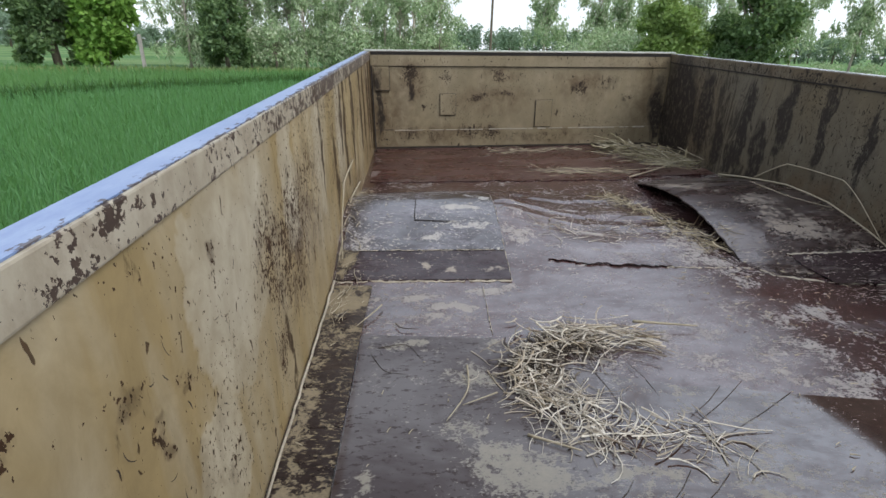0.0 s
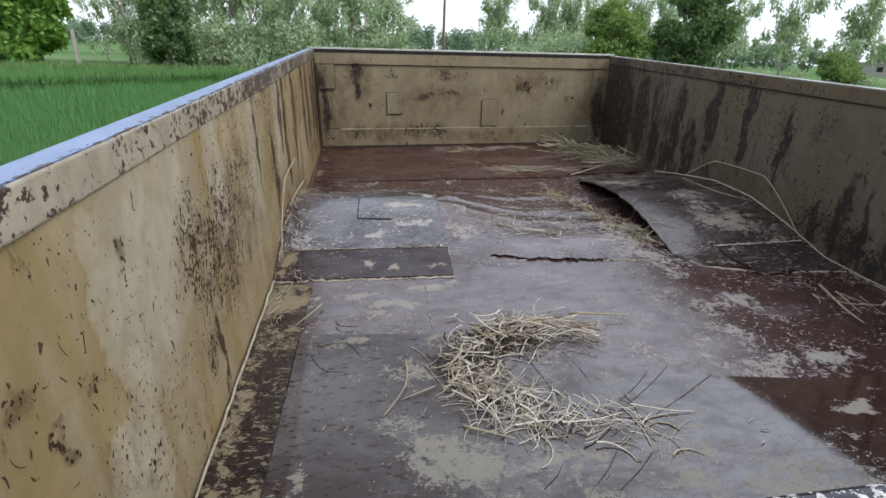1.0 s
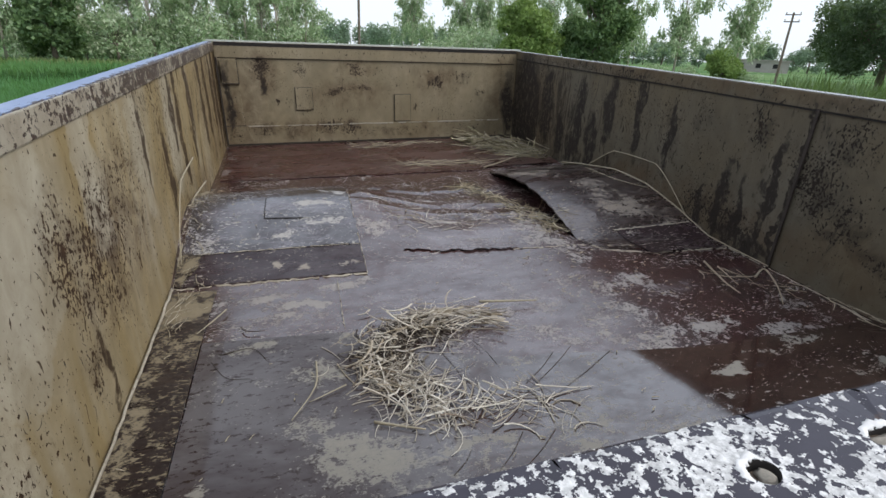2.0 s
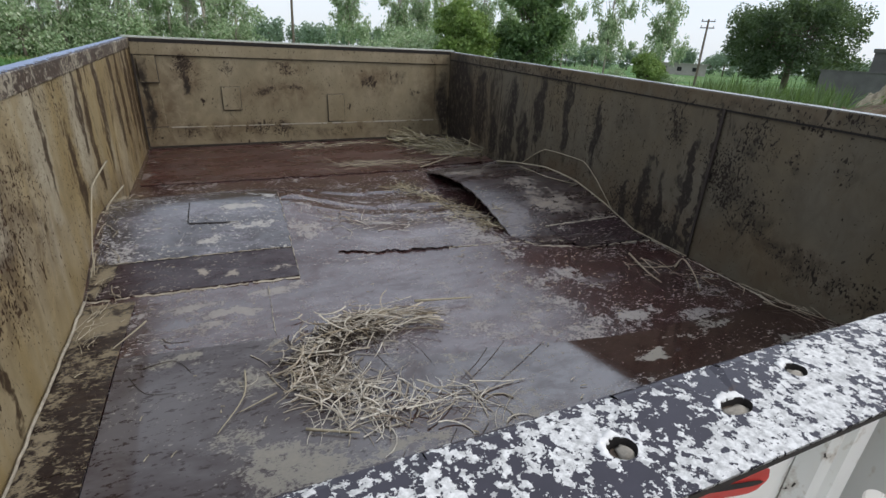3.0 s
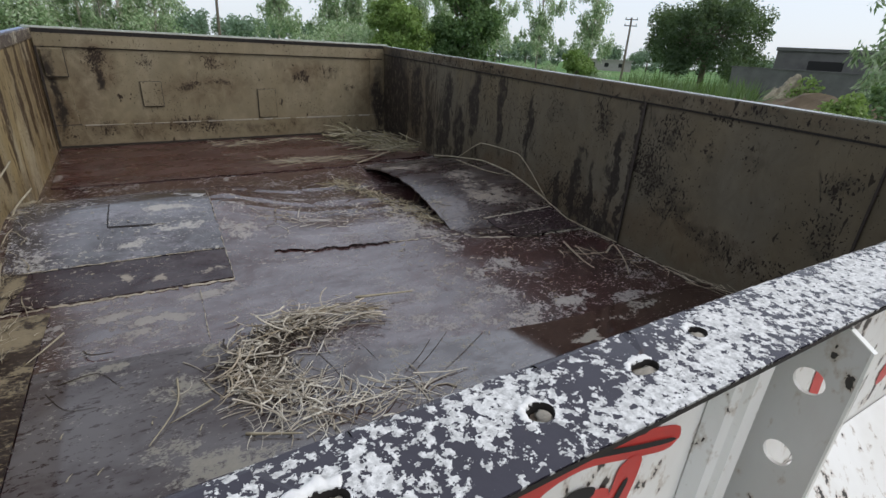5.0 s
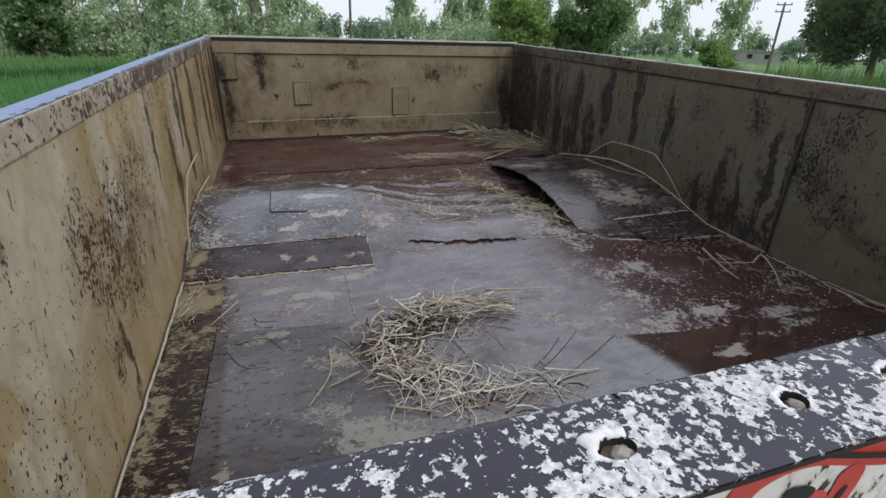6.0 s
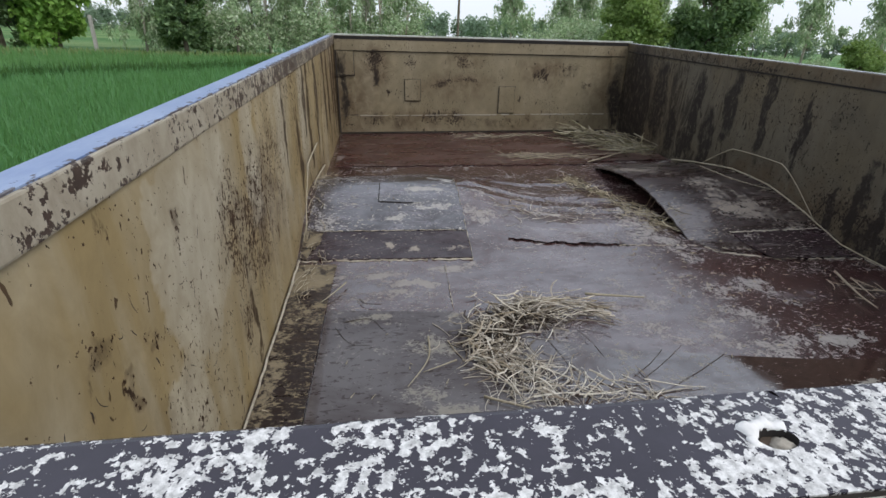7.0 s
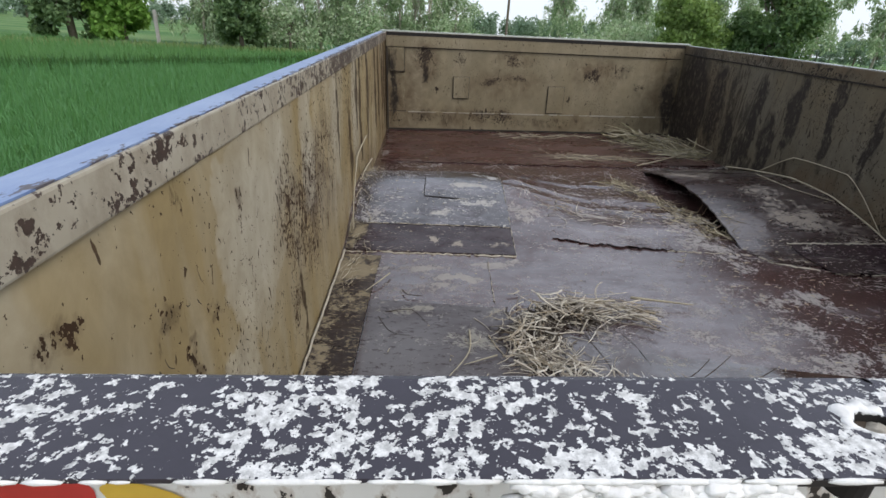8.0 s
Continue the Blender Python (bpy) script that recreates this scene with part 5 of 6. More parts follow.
straw_heap("straw_litter", [(1.0, 2.72), (1.25, 2.70), (1.55, 2.70)], 0.06, 0.01, 60, 0.20, STALK, 16, "long pale straw across the bed", 0.3)
straw_heap("chaff", [(0.75, 1.75), (1.0, 1.80), (1.3, 1.80)], 0.12, 0.004, 130, 0.09, STRAW, 17, "thin chaff on the bed", 0.6, 0.0011)
straw_heap("chaff", [(0.05, 1.2), (0.03, 1.6), (0.03, 2.2)], 0.03, 0.006, 90, 0.10, STALK, 18, "straw bits along the wall's foot", 0.3, 0.0013)
straw_heap("chaff", [(1.70, 1.15), (1.95, 0.9), (1.97, 0.6)], 0.05, 0.006, 40, 0.12, STALK, 19, "straw bits along the wall's foot", 0.3, 0.0014)


def stalk(pts, r, label="long bleached stalk leaning on the wall", mat_=None, supple=0.35):
    """A stem along its joints; supple 0 snaps sharply at each, 1 bends through them."""
    fine = []
    for i in range(len(pts) - 1):
        p0, p1, p2, p3 = (Vector(pts[k]) for k in (max(0, i - 1), i, i + 1, min(len(pts) - 1, i + 2)))
        for k in range(5):
            t = k / 5
            curve = 0.5 * (2 * p1 + (p2 - p0) * t + (2 * p0 - 5 * p1 + 4 * p2 - p3) * t * t + (3 * p1 - p0 - 3 * p2 + p3) * t ** 3)
            fine.append(p1.lerp(p2, t).lerp(curve, supple))
    fine.append(Vector(pts[-1]))
    fine = [p + Vector((0, 0, patch_lift(p.x, p.y))) for p in fine]
    V, F = stems([(fine, r)], 6)
    return solo("stalk", mesh_of("stalk", V, F, mat_ or STALK, True), label, "stalk", True, "stalks on the bed")


stalk([(1.985, 2.30, 0.075), (1.985, 2.10, 0.195), (1.985, 1.78, 0.211), (1.985, 1.67, 0.152), (1.985, 1.53, 0.045)], 0.0031)
stalk([(1.99, 2.60, 0.008), (1.985, 2.38, 0.055), (1.985, 2.07, 0.106), (1.985, 1.82, 0.106), (1.985, 1.60, 0.066), (1.985, 1.39, 0.012), (1.985, 1.11, 0.010)], 0.0048, "long pale stalk along the hump's edge")
stalk([(1.90, 2.20, 0.086), (1.90, 1.93, 0.098), (1.965, 1.77, 0.100)], 0.003, "thin bleached stalk on the hump")
stalk([(0.015, 2.10, 0.253), (0.015, 1.79, 0.243), (0.02, 1.61, 0.126), (0.03, 1.50, 0.06)], 0.0034)
stalk([(0.012, 2.32, 0.09), (0.012, 1.98, 0.12), (0.012, 1.75, 0.085), (0.014, 1.52, 0.045)], 0.0045)
stalk([(1.20, 2.76, 0.014), (1.36, 2.68, 0.016), (1.795, 2.70, 0.03)], 0.0032, "long pale stalk by the corner straw")
stalk([(1.46, 2.56, 0.014), (1.66, 2.68, 0.02), (1.88, 2.79, 0.05)], 0.0045, "long pale stalk by the corner straw")
stalk([(1.784, 1.197, 0.012), (1.73, 1.05, 0.014), (1.719, 0.972, 0.012)], 0.0036, "short pale stalk on the bed", supple=1.0)
stalk([(1.80, 1.15, 0.012), (1.76, 1.02, 0.012)], 0.0025, "short pale stalk on the bed", supple=1.0)
stalk([(1.863, 1.05, 0.012), (1.932, 1.078, 0.02), (1.87, 0.97, 0.016), (1.795, 0.883, 0.012)], 0.0036, "forked pale stalk on the bed", supple=1.0)
stalk([(0.504, 0.714, 0.014), (0.60, 0.661, 0.016)], 0.0036, "short pale stalk on the bed", supple=1.0)
stalk([(0.88, 1.10, 0.03), (1.06, 1.09, 0.014)], 0.0045, "pale flat stalk by the heap")
stalk([(0.403, 0.953, 0.014), (0.395, 0.86, 0.016), (0.341, 0.767, 0.012)], 0.0025, "curved pale stalk on the bed", supple=1.0)
stalk([(0.463, 0.850, 0.014), (0.38, 0.815, 0.012)], 0.0022, "short pale stalk on the bed", supple=1.0)
stalk([(0.175, 1.261, 0.014), (0.15, 1.21, 0.016), (0.112, 1.155, 0.012)], 0.0028, "short pale stalk on the bed", supple=1.0)
stalk([(0.219, 1.165, 0.0092), (0.235, 1.138, 0.0105), (0.281, 1.130, 0.0092)], 0.0022, "dark bent twig lying on the bed", TWIG, supple=1.0)
stalk([(0.179, 1.046, 0.0092), (0.25, 1.055, 0.0105), (0.287, 1.00, 0.0092)], 0.0011, "dark bent twig lying on the bed", TWIG, supple=1.0)
stalk([(0.160, 1.024, 0.0092), (0.20, 0.95, 0.0096), (0.253, 0.935, 0.0092)], 0.0008, "dark bent twig lying on the bed", TWIG, supple=1.0)
for a_, b_ in (((0.985, 0.845), (0.862, 0.745)), ((1.047, 0.860), (0.848, 0.713)), ((1.133, 0.813), (0.902, 0.683)), ((0.805, 0.95), (0.83, 0.821)), ((0.785, 0.60), (0.70, 0.52)), ((0.85, 0.586), (0.75, 0.513)), ((0.62, 0.539), (0.672, 0.588)), ((0.704, 0.946), (0.734, 0.752))):
    stalk([(*a_, 0.0088), ((a_[0] + b_[0]) / 2 + 0.006, (a_[1] + b_[1]) / 2, 0.0090), (*b_, 0.0088)], 0.0009, "thin dark twig lying on the bed", TWIG)

# flecks of chaff all over the bed
r = random.Random(77)
paths = []
for _ in range(420):
    x, y = r.uniform(0.03, 1.97), 0.15 + 3.2 * r.random() ** 0.9
    if r.random() < 0.4:
        x = 1.15 + abs(r.gauss(0, 0.35))
        y = 1.2 + r.gauss(0, 0.35)
    if not (0.02 < x < 1.98 and 0.1 < y < 3.37) or (x > 1.15 and y < 0.82):
        continue
    a, ln = r.gauss(0, 0.8), r.uniform(0.004, 0.02)
    z = floor_z(x, y) + 0.002
    paths.append(([(x, y, z), (x + math.cos(a) * ln / 2, y + math.sin(a) * ln / 2, z + 0.0015), (x + math.cos(a) * ln, y + math.sin(a) * ln, z)], r.uniform(0.0009, 0.002)))
V, F = stems(paths, 4)
solo("straw_flecks", mesh_of("straw_flecks", V, F, STALK), "pale flecks of chaff scattered over the bed", "straw", True, "", "stuff")

# ---- ground ----
n = 60
V, F = [], []
for i in range(n + 1):
    for j in range(n + 1):
        a, b = 2 * i / n - 1, 2 * j / n - 1
        x, y = math.copysign(abs(a) ** 3, a) * 1500, math.copysign(abs(b) ** 3, b) * 1500
        V.append((x, y, GROUND + 0.05 * noise.noise((x * 0.1, y * 0.1, 0))))
for i in range(n):
    for j in range(n):
        k = i * (n + 1) + j
        F.append((k, k + n + 1, k + n + 2, k + 1))
solo("ground", mesh_of("ground", V, F, FIELD, True), "flat green farmland reaching the horizon", "ground", False, "", "structure")


def blades(name, count, region, tall, wide, material, seed, label, tilt=0.35):
    """Grass blades as bent slips; region(rng) gives x, y and a size factor."""
    r = np.random.default_rng(seed)
    x, y, s = region(r, count)
    h = tall * s * r.uniform(0.7, 1.2, count)
    w = wide * s * r.uniform(0.7, 1.3, count)
    a = r.uniform(0, 2 * np.pi, count)
    lean = np.abs(r.normal(0, tilt, count))
    dx, dy = np.cos(a), np.sin(a)
    z0 = np.full(count, GROUND - 0.02)
    P = np.empty((count, 5, 3))
    mx, my, mz = x + dx * lean * h * 0.3, y + dy * lean * h * 0.3, z0 + h * 0.6
    P[:, 0] = np.stack([x - dy * w, y + dx * w, z0], 1)
    P[:, 1] = np.stack([x + dy * w, y - dx * w, z0], 1)
    P[:, 2] = np.stack([mx + dy * w * 0.8, my - dx * w * 0.8, mz], 1)
    P[:, 3] = np.stack([mx - dy * w * 0.8, my + dx * w * 0.8, mz], 1)
    P[:, 4] = np.stack([x + dx * lean * h, y + dy * lean * h, z0 + h * (1 - 0.25 * lean)], 1)
    k = np.arange(count)[:, None] * 5
    F4 = k + np.array([[0, 1, 2, 3]])
    F3 = k + np.array([[3, 2, 4]])
    faces = F4.tolist() + F3.tolist()
    me = mesh_of(name, P.reshape(-1, 3).tolist(), faces, material)
    return solo(name, me, label, "grass", False, "", "stuff")


def bund_y(x):
    return 17.2 + (x + 12.7) * 1.52


def sown(r, count, near):
    """Places sown with rice on one side of the bund; nearer ground is thicker sown than far ground."""
    d = 3.5 * (50 / 3.5) ** r.uniform(0, 1, count * 2) ** 0.85
    a = np.radians(r.uniform(-75, 4, count * 2))
    x, y = np.sin(a) * d, np.cos(a) * d
    keep = ((y < bund_y(x)) if near else (y > bund_y(x))) & (d < 40 + np.maximum(0, -24 - np.degrees(a)) * 0.9)
    x, y, d = x[keep][:count], y[keep][:count], d[keep][:count]
    return x, y, np.clip(d / 16, 0.8, 1.25)


def bund_region(r, count):
    x = -r.uniform(4.5, 24, count)
    return x, bund_y(x) + r.normal(0, 0.35, count), r.uniform(0.7, 1.25, count)


def some(region, near):
    def pick(r, count):
        x, y, s = region(r, count, near)
        k = r.integers(0, len(x), count)
        return (x[k] + r.normal(0, 0.01, count), y[k] + r.normal(0, 0.01, count), s[k]) if len(x) < count else (x, y, s)
    return pick


blades("rice_field", 118000, some(sown, True), 0.46, 0.010, RICE, 5, "dense bright green rice field beside the trailer")
blades("far_rice_field", 40000, some(sown, False), 0.42, 0.013, RICE_PALE, 15, "paler green rice field beyond the grassy bund")
blades("bund_grass", 9000, bund_region, 0.66, 0.022, BUND, 16, "dark grass along the bund between the rice fields", 0.5)


# ---- trees ----
def leaves(name, centres, radii, per, size, slim, material, seed, droop=0.0, hollow=0.45):
    """Leaf slips scattered through clumps."""
    r = np.random.default_rng(seed)
    C = np.repeat(np.array(centres), per, 0)
    R = np.repeat(np.array(radii), per, 0)
    n = len(C)
    d = r.normal(0, 1, (n, 3))
    d /= np.linalg.norm(d, axis=1)[:, None]
    q = C + d * R * (hollow + (1 - hollow) * r.uniform(0, 1, (n, 1)) ** 0.6) * r.uniform(0.75, 1.12, (n, 1))
    u = r.normal(0, 1, (n, 3))
    u[:, 2] = u[:, 2] * (1 - droop) - droop * 2.2
    u /= np.linalg.norm(u, axis=1)[:, None]
    v = np.cross(u, r.normal(0, 1, (n, 3)))
    v /= np.linalg.norm(v, axis=1)[:, None]
    s = size * r.uniform(0.6, 1.35, (n, 1))
    P = np.stack([q, q + u * s * 0.5 + v * s * slim, q + u * s, q + u * s * 0.5 - v * s * slim], 1)
    k = np.arange(n)[:, None] * 4
    return P.reshape(-1, 3).tolist(), (k + np.arange(4)[None]).tolist()


def limbs(bm, r, base, top, rad, boughs, reach):
    rod(bm, base, (base[0] * 0.5 + top[0] * 0.5 + r.uniform(-0.1, 0.1), base[1] * 0.5 + top[1] * 0.5, base[2] * 0.5 + top[2] * 0.5), rad, rad * 0.75, 8)
    mid = (base[0] * 0.5 + top[0] * 0.5, base[1] * 0.5 + top[1] * 0.5, base[2] * 0.5 + top[2] * 0.5)
    rod(bm, mid, top, rad * 0.75, rad * 0.2, 8)
    for c in boughs:
        k = r.uniform(0.35, 0.85)
        s = Vector(base).lerp(Vector(top), k)
        e = s.lerp(Vector(c), reach)
        rod(bm, s, e, rad * 0.38 * (1.2 - k), rad * 0.08, 6)


def round_tree(name, height, width, clear, material, seed, label, leaf=0.2, per=170, clumps=34, flat=1.0, skirt=0.8, lump=1.0):
    r = random.Random(seed)
    t = thing(name, label, "tree", False)
    cz = clear + (height - clear) / 2
    cs, rs = [], []
    for _ in range(clumps):
        a, e = r.uniform(0, 2 * math.pi), math.asin(r.uniform(-1, 1))
        q = r.uniform(0.45, 0.88)
        w = max(math.cos(e), skirt) if e < 0 else math.cos(e) ** 0.7
        cs.append((math.cos(a) * w * width / 2 * q, math.sin(a) * w * width / 2 * q, cz + math.sin(e) * (height - clear) / 2 * min(1, q + 0.1) * flat))
        k = r.uniform(0.14, 0.24) * width * lump
        rs.append((k, k, k * 0.85))
    bm = bmesh.new()
    limbs(bm, r, (0, 0, -0.1), (r.uniform(-0.2, 0.2), 0, height * 0.8), 0.035 * height, cs, 0.8)
    part("trunk", bm, BARK, t, smooth=True)
    V, F = leaves("crown", cs, rs, per, leaf, 0.28, material, seed)
    ob = new("crown", mesh_of("crown", V, F, material))
    ob.parent = t
    return t


def euca_tree(name, height, width, seed, label, low, per=60, strands=95, material=None):
    r = random.Random(seed)
    t = thing(name, label, "tree", False)
    cs, rs = [], []
    for _ in range(strands):
        a = r.uniform(0, 2 * math.pi)
        z = height * (low + (1 - low) * r.random())
        q = width / 2 * math.sqrt(r.random()) * (0.75 + 0.35 * math.sin(z * 1.7 + seed))
        cs.append((math.cos(a) * q, math.sin(a) * q, z))
        rs.append((r.uniform(0.25, 0.55), r.uniform(0.25, 0.55), r.uniform(0.5, 1.2)))
    bm = bmesh.new()
    limbs(bm, r, (0, 0, -0.1), (r.uniform(-0.5, 0.5), 0, height * 0.97), 0.011 * height, cs[::3], 0.9)
    part("trunk", bm, BARK_PALE, t, "pale smooth trunk", smooth=True)
    V, F = leaves("crown", cs, rs, per, 0.36, 0.15, material or LEAF_EUCA, seed, 0.6, 0.1)
    ob = new("crown", mesh_of("crown", V, F, material or LEAF_EUCA))
    ob.parent = t
    return t


def at(az, dist, size=1.0, turn=0.0, z=0.0):
    """A place on the ground, az degrees clockwise from ahead."""
    a = radians(az)
    return Matrix.Translation((math.sin(a) * dist, math.cos(a) * dist, GROUND + z)) @ Matrix.Rotation(radians(turn), 4, "Z") @ Matrix.Scale(size, 4)


def stand(ob, m):
    ob.matrix_basis = m
    return ob


# trees round the fields
stand(round_tree("dark_tree", 9.0, 5.6, -0.3, LEAF_DARK, 21, "dense dark green tree at the field's edge", 0.34, 300, 84, 1.0, 0.9, 0.7), at(-32.6, 52))
stand(round_tree("bright_tree", 9.5, 5.4, 0.0, LEAF_BRIGHT, 22, "bright green broadleaf tree beside a concrete post", 0.42, 240, 76, 1.0, 0.9, 0.7), at(-28.8, 50.5))
stand(round_tree("shrub_tree", 5.4, 3.9, 0.0, LEAF_DARK, 23, "rounded dark green shrub tree at the field's edge", 0.30, 230, 46, 1.0, 0.8, 0.8), at(-18.6, 43.5))
stand(round_tree("lime_tree", 5.9, 5.2, 0.2, LEAF_LIME, 24, "light green bushy tree", 0.30, 260, 60, 1.0, 0.8, 0.75), at(26.4, 44))
stand(round_tree("dark_bush_tree", 7.6, 6.5, 0.1, LEAF_DARK, 25, "full dark green bushy tree", 0.32, 330, 70, 1.0, 0.8, 0.75), at(33.2, 46))
stand(round_tree("small_bush", 2.9, 2.8, 0.0, LEAF_LIME, 26, "small light green bush", 0.2, 220, 24), at(45.4, 46))
stand(round_tree("spreading_tree", 9.6, 12.8, 1.0, LEAF_SHADE, 27, "broad dark spreading tree in a field", 0.27, 330, 112, 0.92, 0.93, 0.5), at(57.0, 62))
euca = stand(euca_tree("eucalyptus", 11.0, 5.5, 31, "tall pale eucalyptus with drooping grey-green leaves", 0.04), at(-22.0, 50))
euca_b = stand(euca_tree("eucalyptus", 9.5, 5.0, 32, "tall pale eucalyptus with drooping grey-green leaves", 0.10), at(-12.5, 48))
lone = stand(euca_tree("lone_eucalyptus", 10.0, 4.4, 33, "slender eucalyptus with hanging grey-green foliage", 0.30, 60, 100), at(13.9, 52))
for e_ in (euca, euca_b):
    tagged(e_, group="eucalyptus row")
tagged(lone, group="lone eucalyptus trees")
r = random.Random(40)
for i, az in enumerate([-20.4, -18.6, -16.4, -14.4, -10.9, -9.2, -7.6, -6.0, -4.4, -2.8, -1.2, 0.4, 1.9, 3.2]):
    copy_thing(euca if i % 2 else euca_b, at(az, 47 + r.uniform(-2, 12), r.uniform(0.85, 1.12), r.uniform(0, 360)))
for az, d, s in ((19.2, 56, 1.0), (21.4, 58, 1.1), (23.6, 62, 1.1), (28.0, 66, 1.2), (40.9, 52, 0.95), (46.0, 54, 0.95), (30.8, 70, 1.2), (36.4, 70, 1.1), (72.0, 20, 0.62), (75.0, 23, 0.7)):
    copy_thing(lone, at(az, d, s, r.uniform(0, 360)))
hedge = stand(round_tree("hedge_bush", 3.6, 5.0, 0.0, LEAF_EUCA, 34, "dusty grey-green hedge bush under the trees", 0.24, 130, 26), at(-14.0, 45))
tagged(hedge, group="hedge under the trees")
for az in (-6.5, 3.0, 17.5, 20.5, 23.0, 39.5, 42.5, 47.6):
    copy_thing(hedge, at(az, 46 + r.uniform(-1, 4), r.uniform(0.75, 1.1) * (0.5 if az > 35 else 1.0), r.uniform(0, 360)))


def verge_region(r, count):
    a = np.radians(r.uniform(-45, 5, count))
    d = r.uniform(40.5, 43.5, count)
    return np.sin(a) * d, np.cos(a) * d, r.uniform(0.6, 1.4, count)


blades("verge_grass", 5000, verge_region, 0.4, 0.04, VERGE, 6, "rough pale grass along the field's edge")

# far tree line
far_a = stand(round_tree("far_tree", 8.0, 8.0, 0.0, LEAF_FAR, 51, "tree in the distant line, leaves tinted for haze", 0.8, 70, 24), at(-38, 190))
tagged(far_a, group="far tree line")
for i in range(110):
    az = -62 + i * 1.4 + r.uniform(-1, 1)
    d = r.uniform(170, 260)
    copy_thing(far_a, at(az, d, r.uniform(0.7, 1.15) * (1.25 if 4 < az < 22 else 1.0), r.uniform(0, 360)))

# posts and poles
post = stand(solo("concrete_post", None, "leaning concrete boundary post", "post", False), at(-26.0, 46))
part("shaft", boxed(-0.11, 0.11, -0.09, 0.09, -0.2, 2.5, 0.02), CONCRETE, post)


def pole(name, high, az, dist, arms, label):
    p = stand(solo(name, None, label, "pole", False), at(az, dist, 1.0, -az))
    part("shaft", rodded((0, 0, -0.2), (0, 0, high), 0.16, 0.11, 10), BARK, p)
    for k in range(arms):
        z = high - 0.25 - k * 0.7
        arm = part("crossarm", boxed(-0.75, 0.75, -0.05, 0.05, z, z + 0.1, 0.01), STEEL_DARK, p)
        for x in (-0.65, 0, 0.65):
            part("insulator", rodded((x, 0, z + 0.1), (x, 0, z + 0.32), 0.06, 0.04, 8), CONCRETE, arm)


pole("power_pole", 7.4, 49.6, 71, 2, "concrete power pole with crossarms and insulators")
pole("slim_pole", 12.0, 8.4, 60, 0, "slim tall bare pole")


# ---- beyond the right wall: tall grass, yard wall, building, mound ----
def reed_region(r, count):
    a = np.radians(r.uniform(50.5, 62.5, count))
    d = r.uniform(15, 24, count)
    return np.sin(a) * d, np.cos(a) * d, r.uniform(0.6, 1.2, count)


blades("tall_grass", 9000, reed_region, 1.5, 0.035, REED, 8, "tall bright green grass behind the trailer", 0.5)

farmhouse = stand(solo("farmhouse", None, "low grey farm building with a dark opening", "building", False), at(69.5, 47, 1.0, -69.5))
part("wall", boxed(-5.5, 11.0, 0.0, 5.0, -0.2, 3.7), DULL_WALL, farmhouse)
part("roof", boxed(-5.6, 11.1, -0.12, 5.1, 3.7, 3.95, 0.03), DULL_WALL, farmhouse)
win = part("window", boxed(-3.4, -1.3, -0.06, -0.005, 2.2, 3.1), BLACK_SIGN, farmhouse, "dark unglazed opening")
part("sill", boxed(-3.5, -1.2, -0.14, -0.065, 2.1, 2.19), CONCRETE, win)
part("awning", boxed(2.4, 6.5, -0.5, -0.01, 2.0, 3.2, 0.05), OCHRE, farmhouse, "ochre cloth hung on the wall")
yard = stand(solo("yard_wall", None, "plain grey rendered yard wall", "wall", False), at(69.5, 43.5, 1.0, -69.5))
part("panel", boxed(-7.6, 11.0, 0.0, 0.23, -0.2, 2.35, 0.02), DULL_WALL, yard)
part("coping", boxed(-7.7, 11.1, -0.04, 0.27, 2.352, 2.43, 0.015), DULL_WALL, yard)

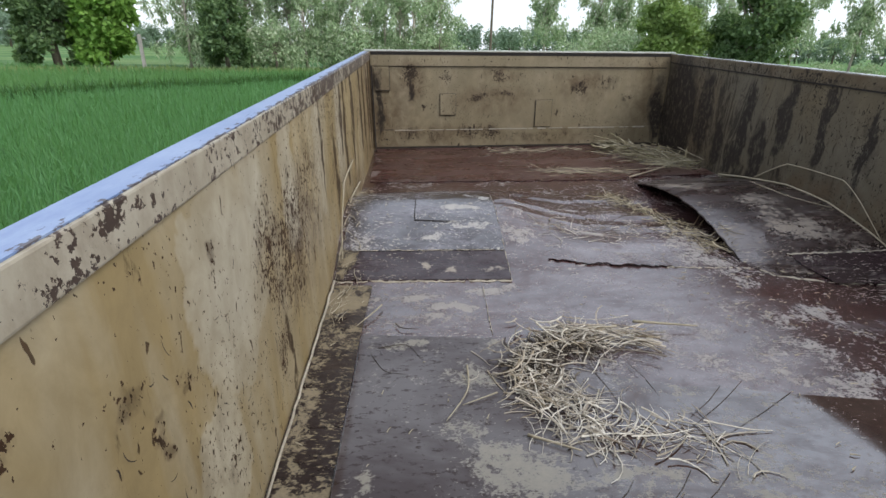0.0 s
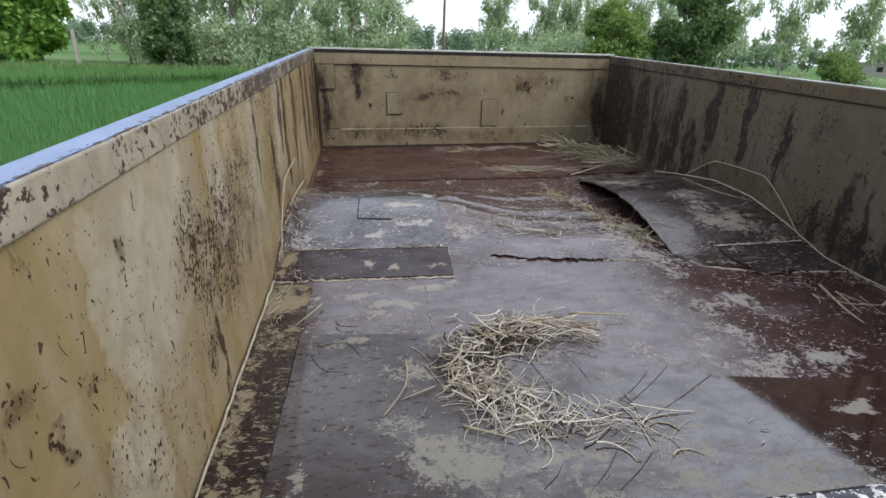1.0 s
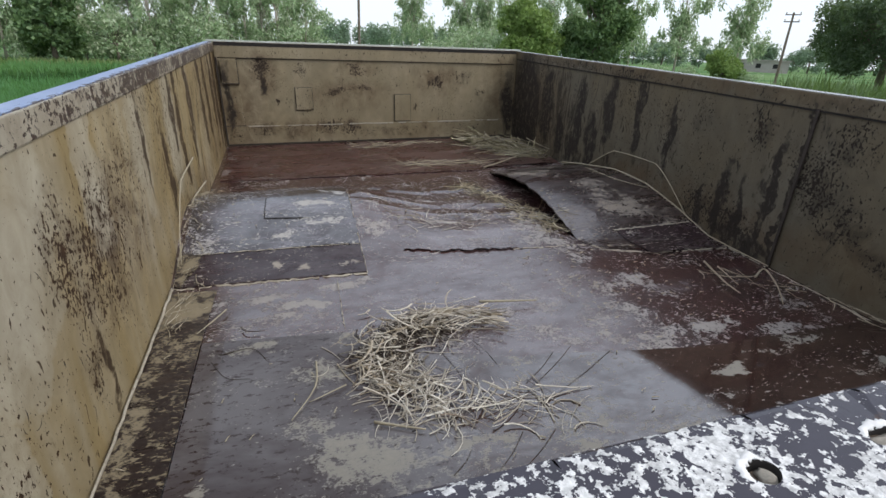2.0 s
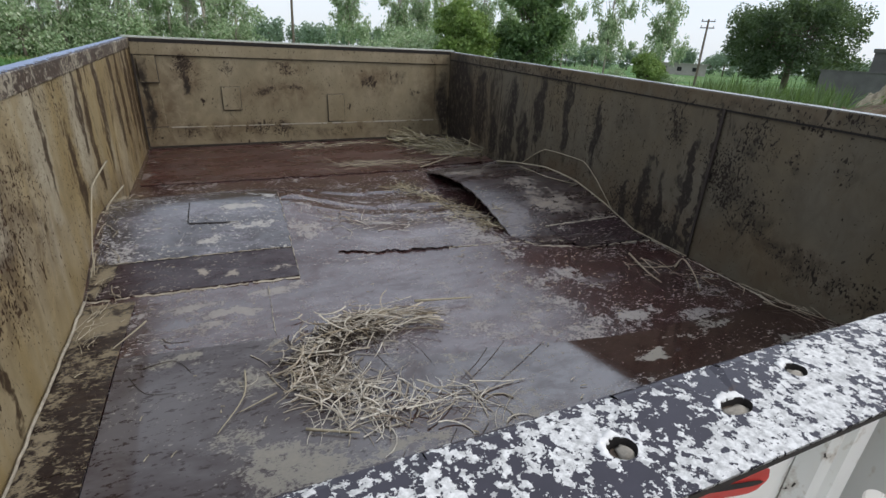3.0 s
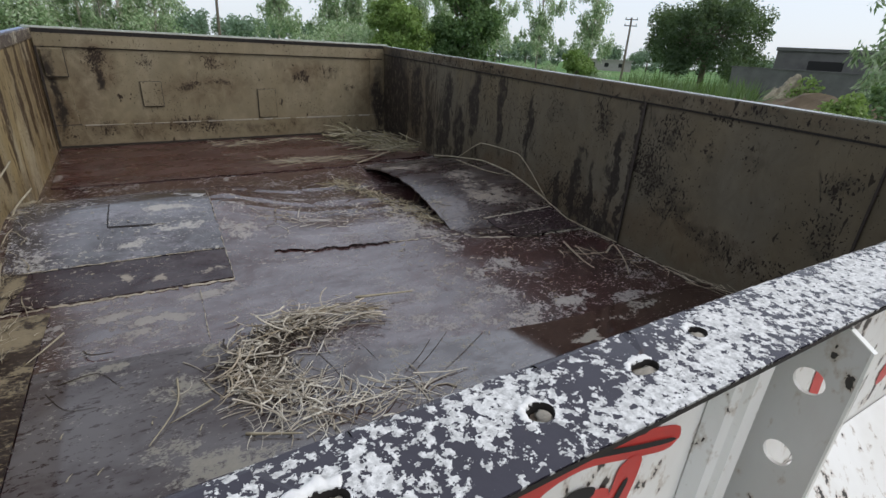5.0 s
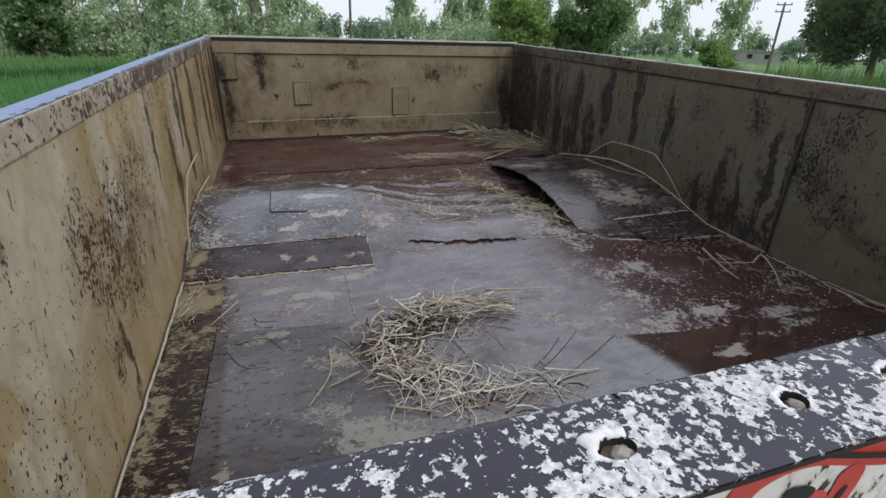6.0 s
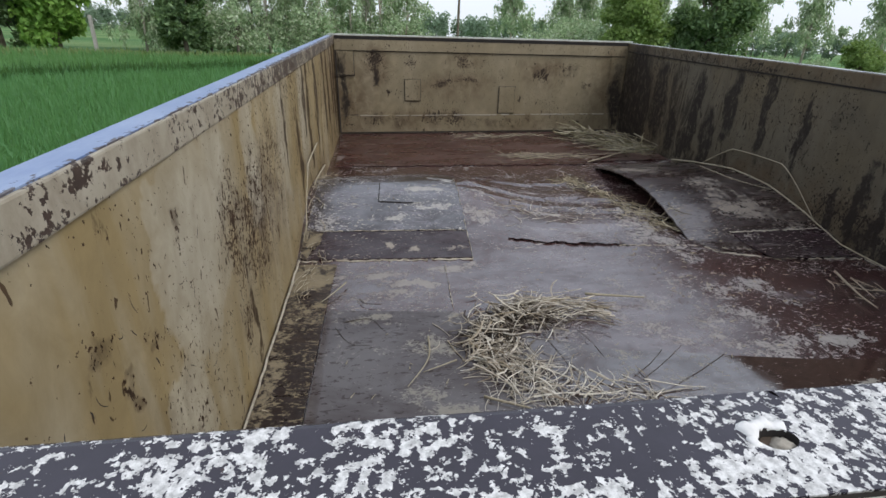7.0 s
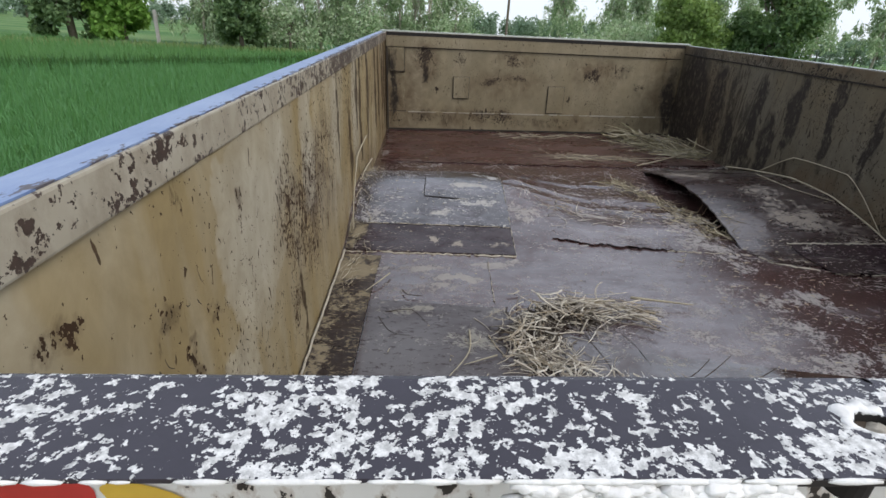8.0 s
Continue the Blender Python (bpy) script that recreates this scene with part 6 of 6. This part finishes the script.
mound = thing("straw_mound", "weathered mound of straw and soil by the yard", "mound", False)
stand(mound, at(65.0, 22, 1.08))
bm = bmesh.new()
bmesh.ops.create_icosphere(bm, subdivisions=5, radius=1.0)
for v in bm.verts:
    k = 1 + 0.20 * noise.noise(v.co * 2.0) + 0.10 * noise.noise(v.co * 6.0)
    v.co = Vector((v.co.x * 0.75 * k, v.co.y * 0.75 * k, max(-0.2, v.co.z * 1.55 * k + 0.2)))
part("heap_body", bm, OCHRE_STRAW, mound, "dry straw heap", smooth=False)
V, F = leaves("creeper", [(-0.3, -0.4, 1.1), (0.0, -0.5, 1.4), (-0.5, -0.2, 0.6), (0.2, -0.5, 0.5)], [(0.5, 0.4, 0.5)] * 4, 330, 0.12, 0.3, LEAF_LIME, 61)
cr = new("creeper", mesh_of("creeper", V, F, LEAF_LIME))
cr.parent = mound
bm = bmesh.new()
bmesh.ops.create_grid(bm, x_segments=40, y_segments=20, size=1.0)
for v in bm.verts:
    e = max(0, 1 - (v.co.x ** 2 + v.co.y ** 2))
    v.co = Vector((v.co.x * 7, v.co.y * 2.5, -0.1 + e * (1.45 + 0.6 * noise.noise((v.co.x * 5, v.co.y * 4, 2)) + 0.2 * noise.noise((v.co.x * 14, v.co.y * 9, 5)))))
bank = thing("soil_bank", "rough brown bank of dug soil", "soil", False)
stand(bank, at(68.5, 18, 1.0, -68.5))
part("earth", bm, SOIL, bank)
stand(round_tree("yellow_bush", 1.75, 1.15, 0.0, LEAF_LIME, 63, "bright yellow-green leafy bush on the bank", 0.10, 200, 26), at(70.2, 13.5))
stand(round_tree("low_weeds", 0.85, 2.2, 0.0, LEAF_EUCA, 64, "low yellow-green weeds on the bank", 0.12, 110, 26), at(65.2, 16.5))
stand(round_tree("dark_weeds", 2.0, 1.6, 0.0, LEAF_DARK, 65, "low dark green weeds by the bank", 0.12, 140, 20), at(73.0, 15.0))
hut = stand(solo("far_house", None, "pale low house far across the fields", "house", False), at(47.8, 166, 1.0, -47.8))
part("wall", boxed(-7, 7, 0, 5, -0.2, 2.9), CONCRETE, hut)
part("roof", boxed(-7.4, 7.4, -0.4, 5.4, 2.9, 3.2), CONCRETE, hut)
for x in (-4, 0, 4):
    part("window", boxed(x - 0.6, x + 0.6, -0.05, -0.005, 1.1, 2.2), BLACK_SIGN, hut)
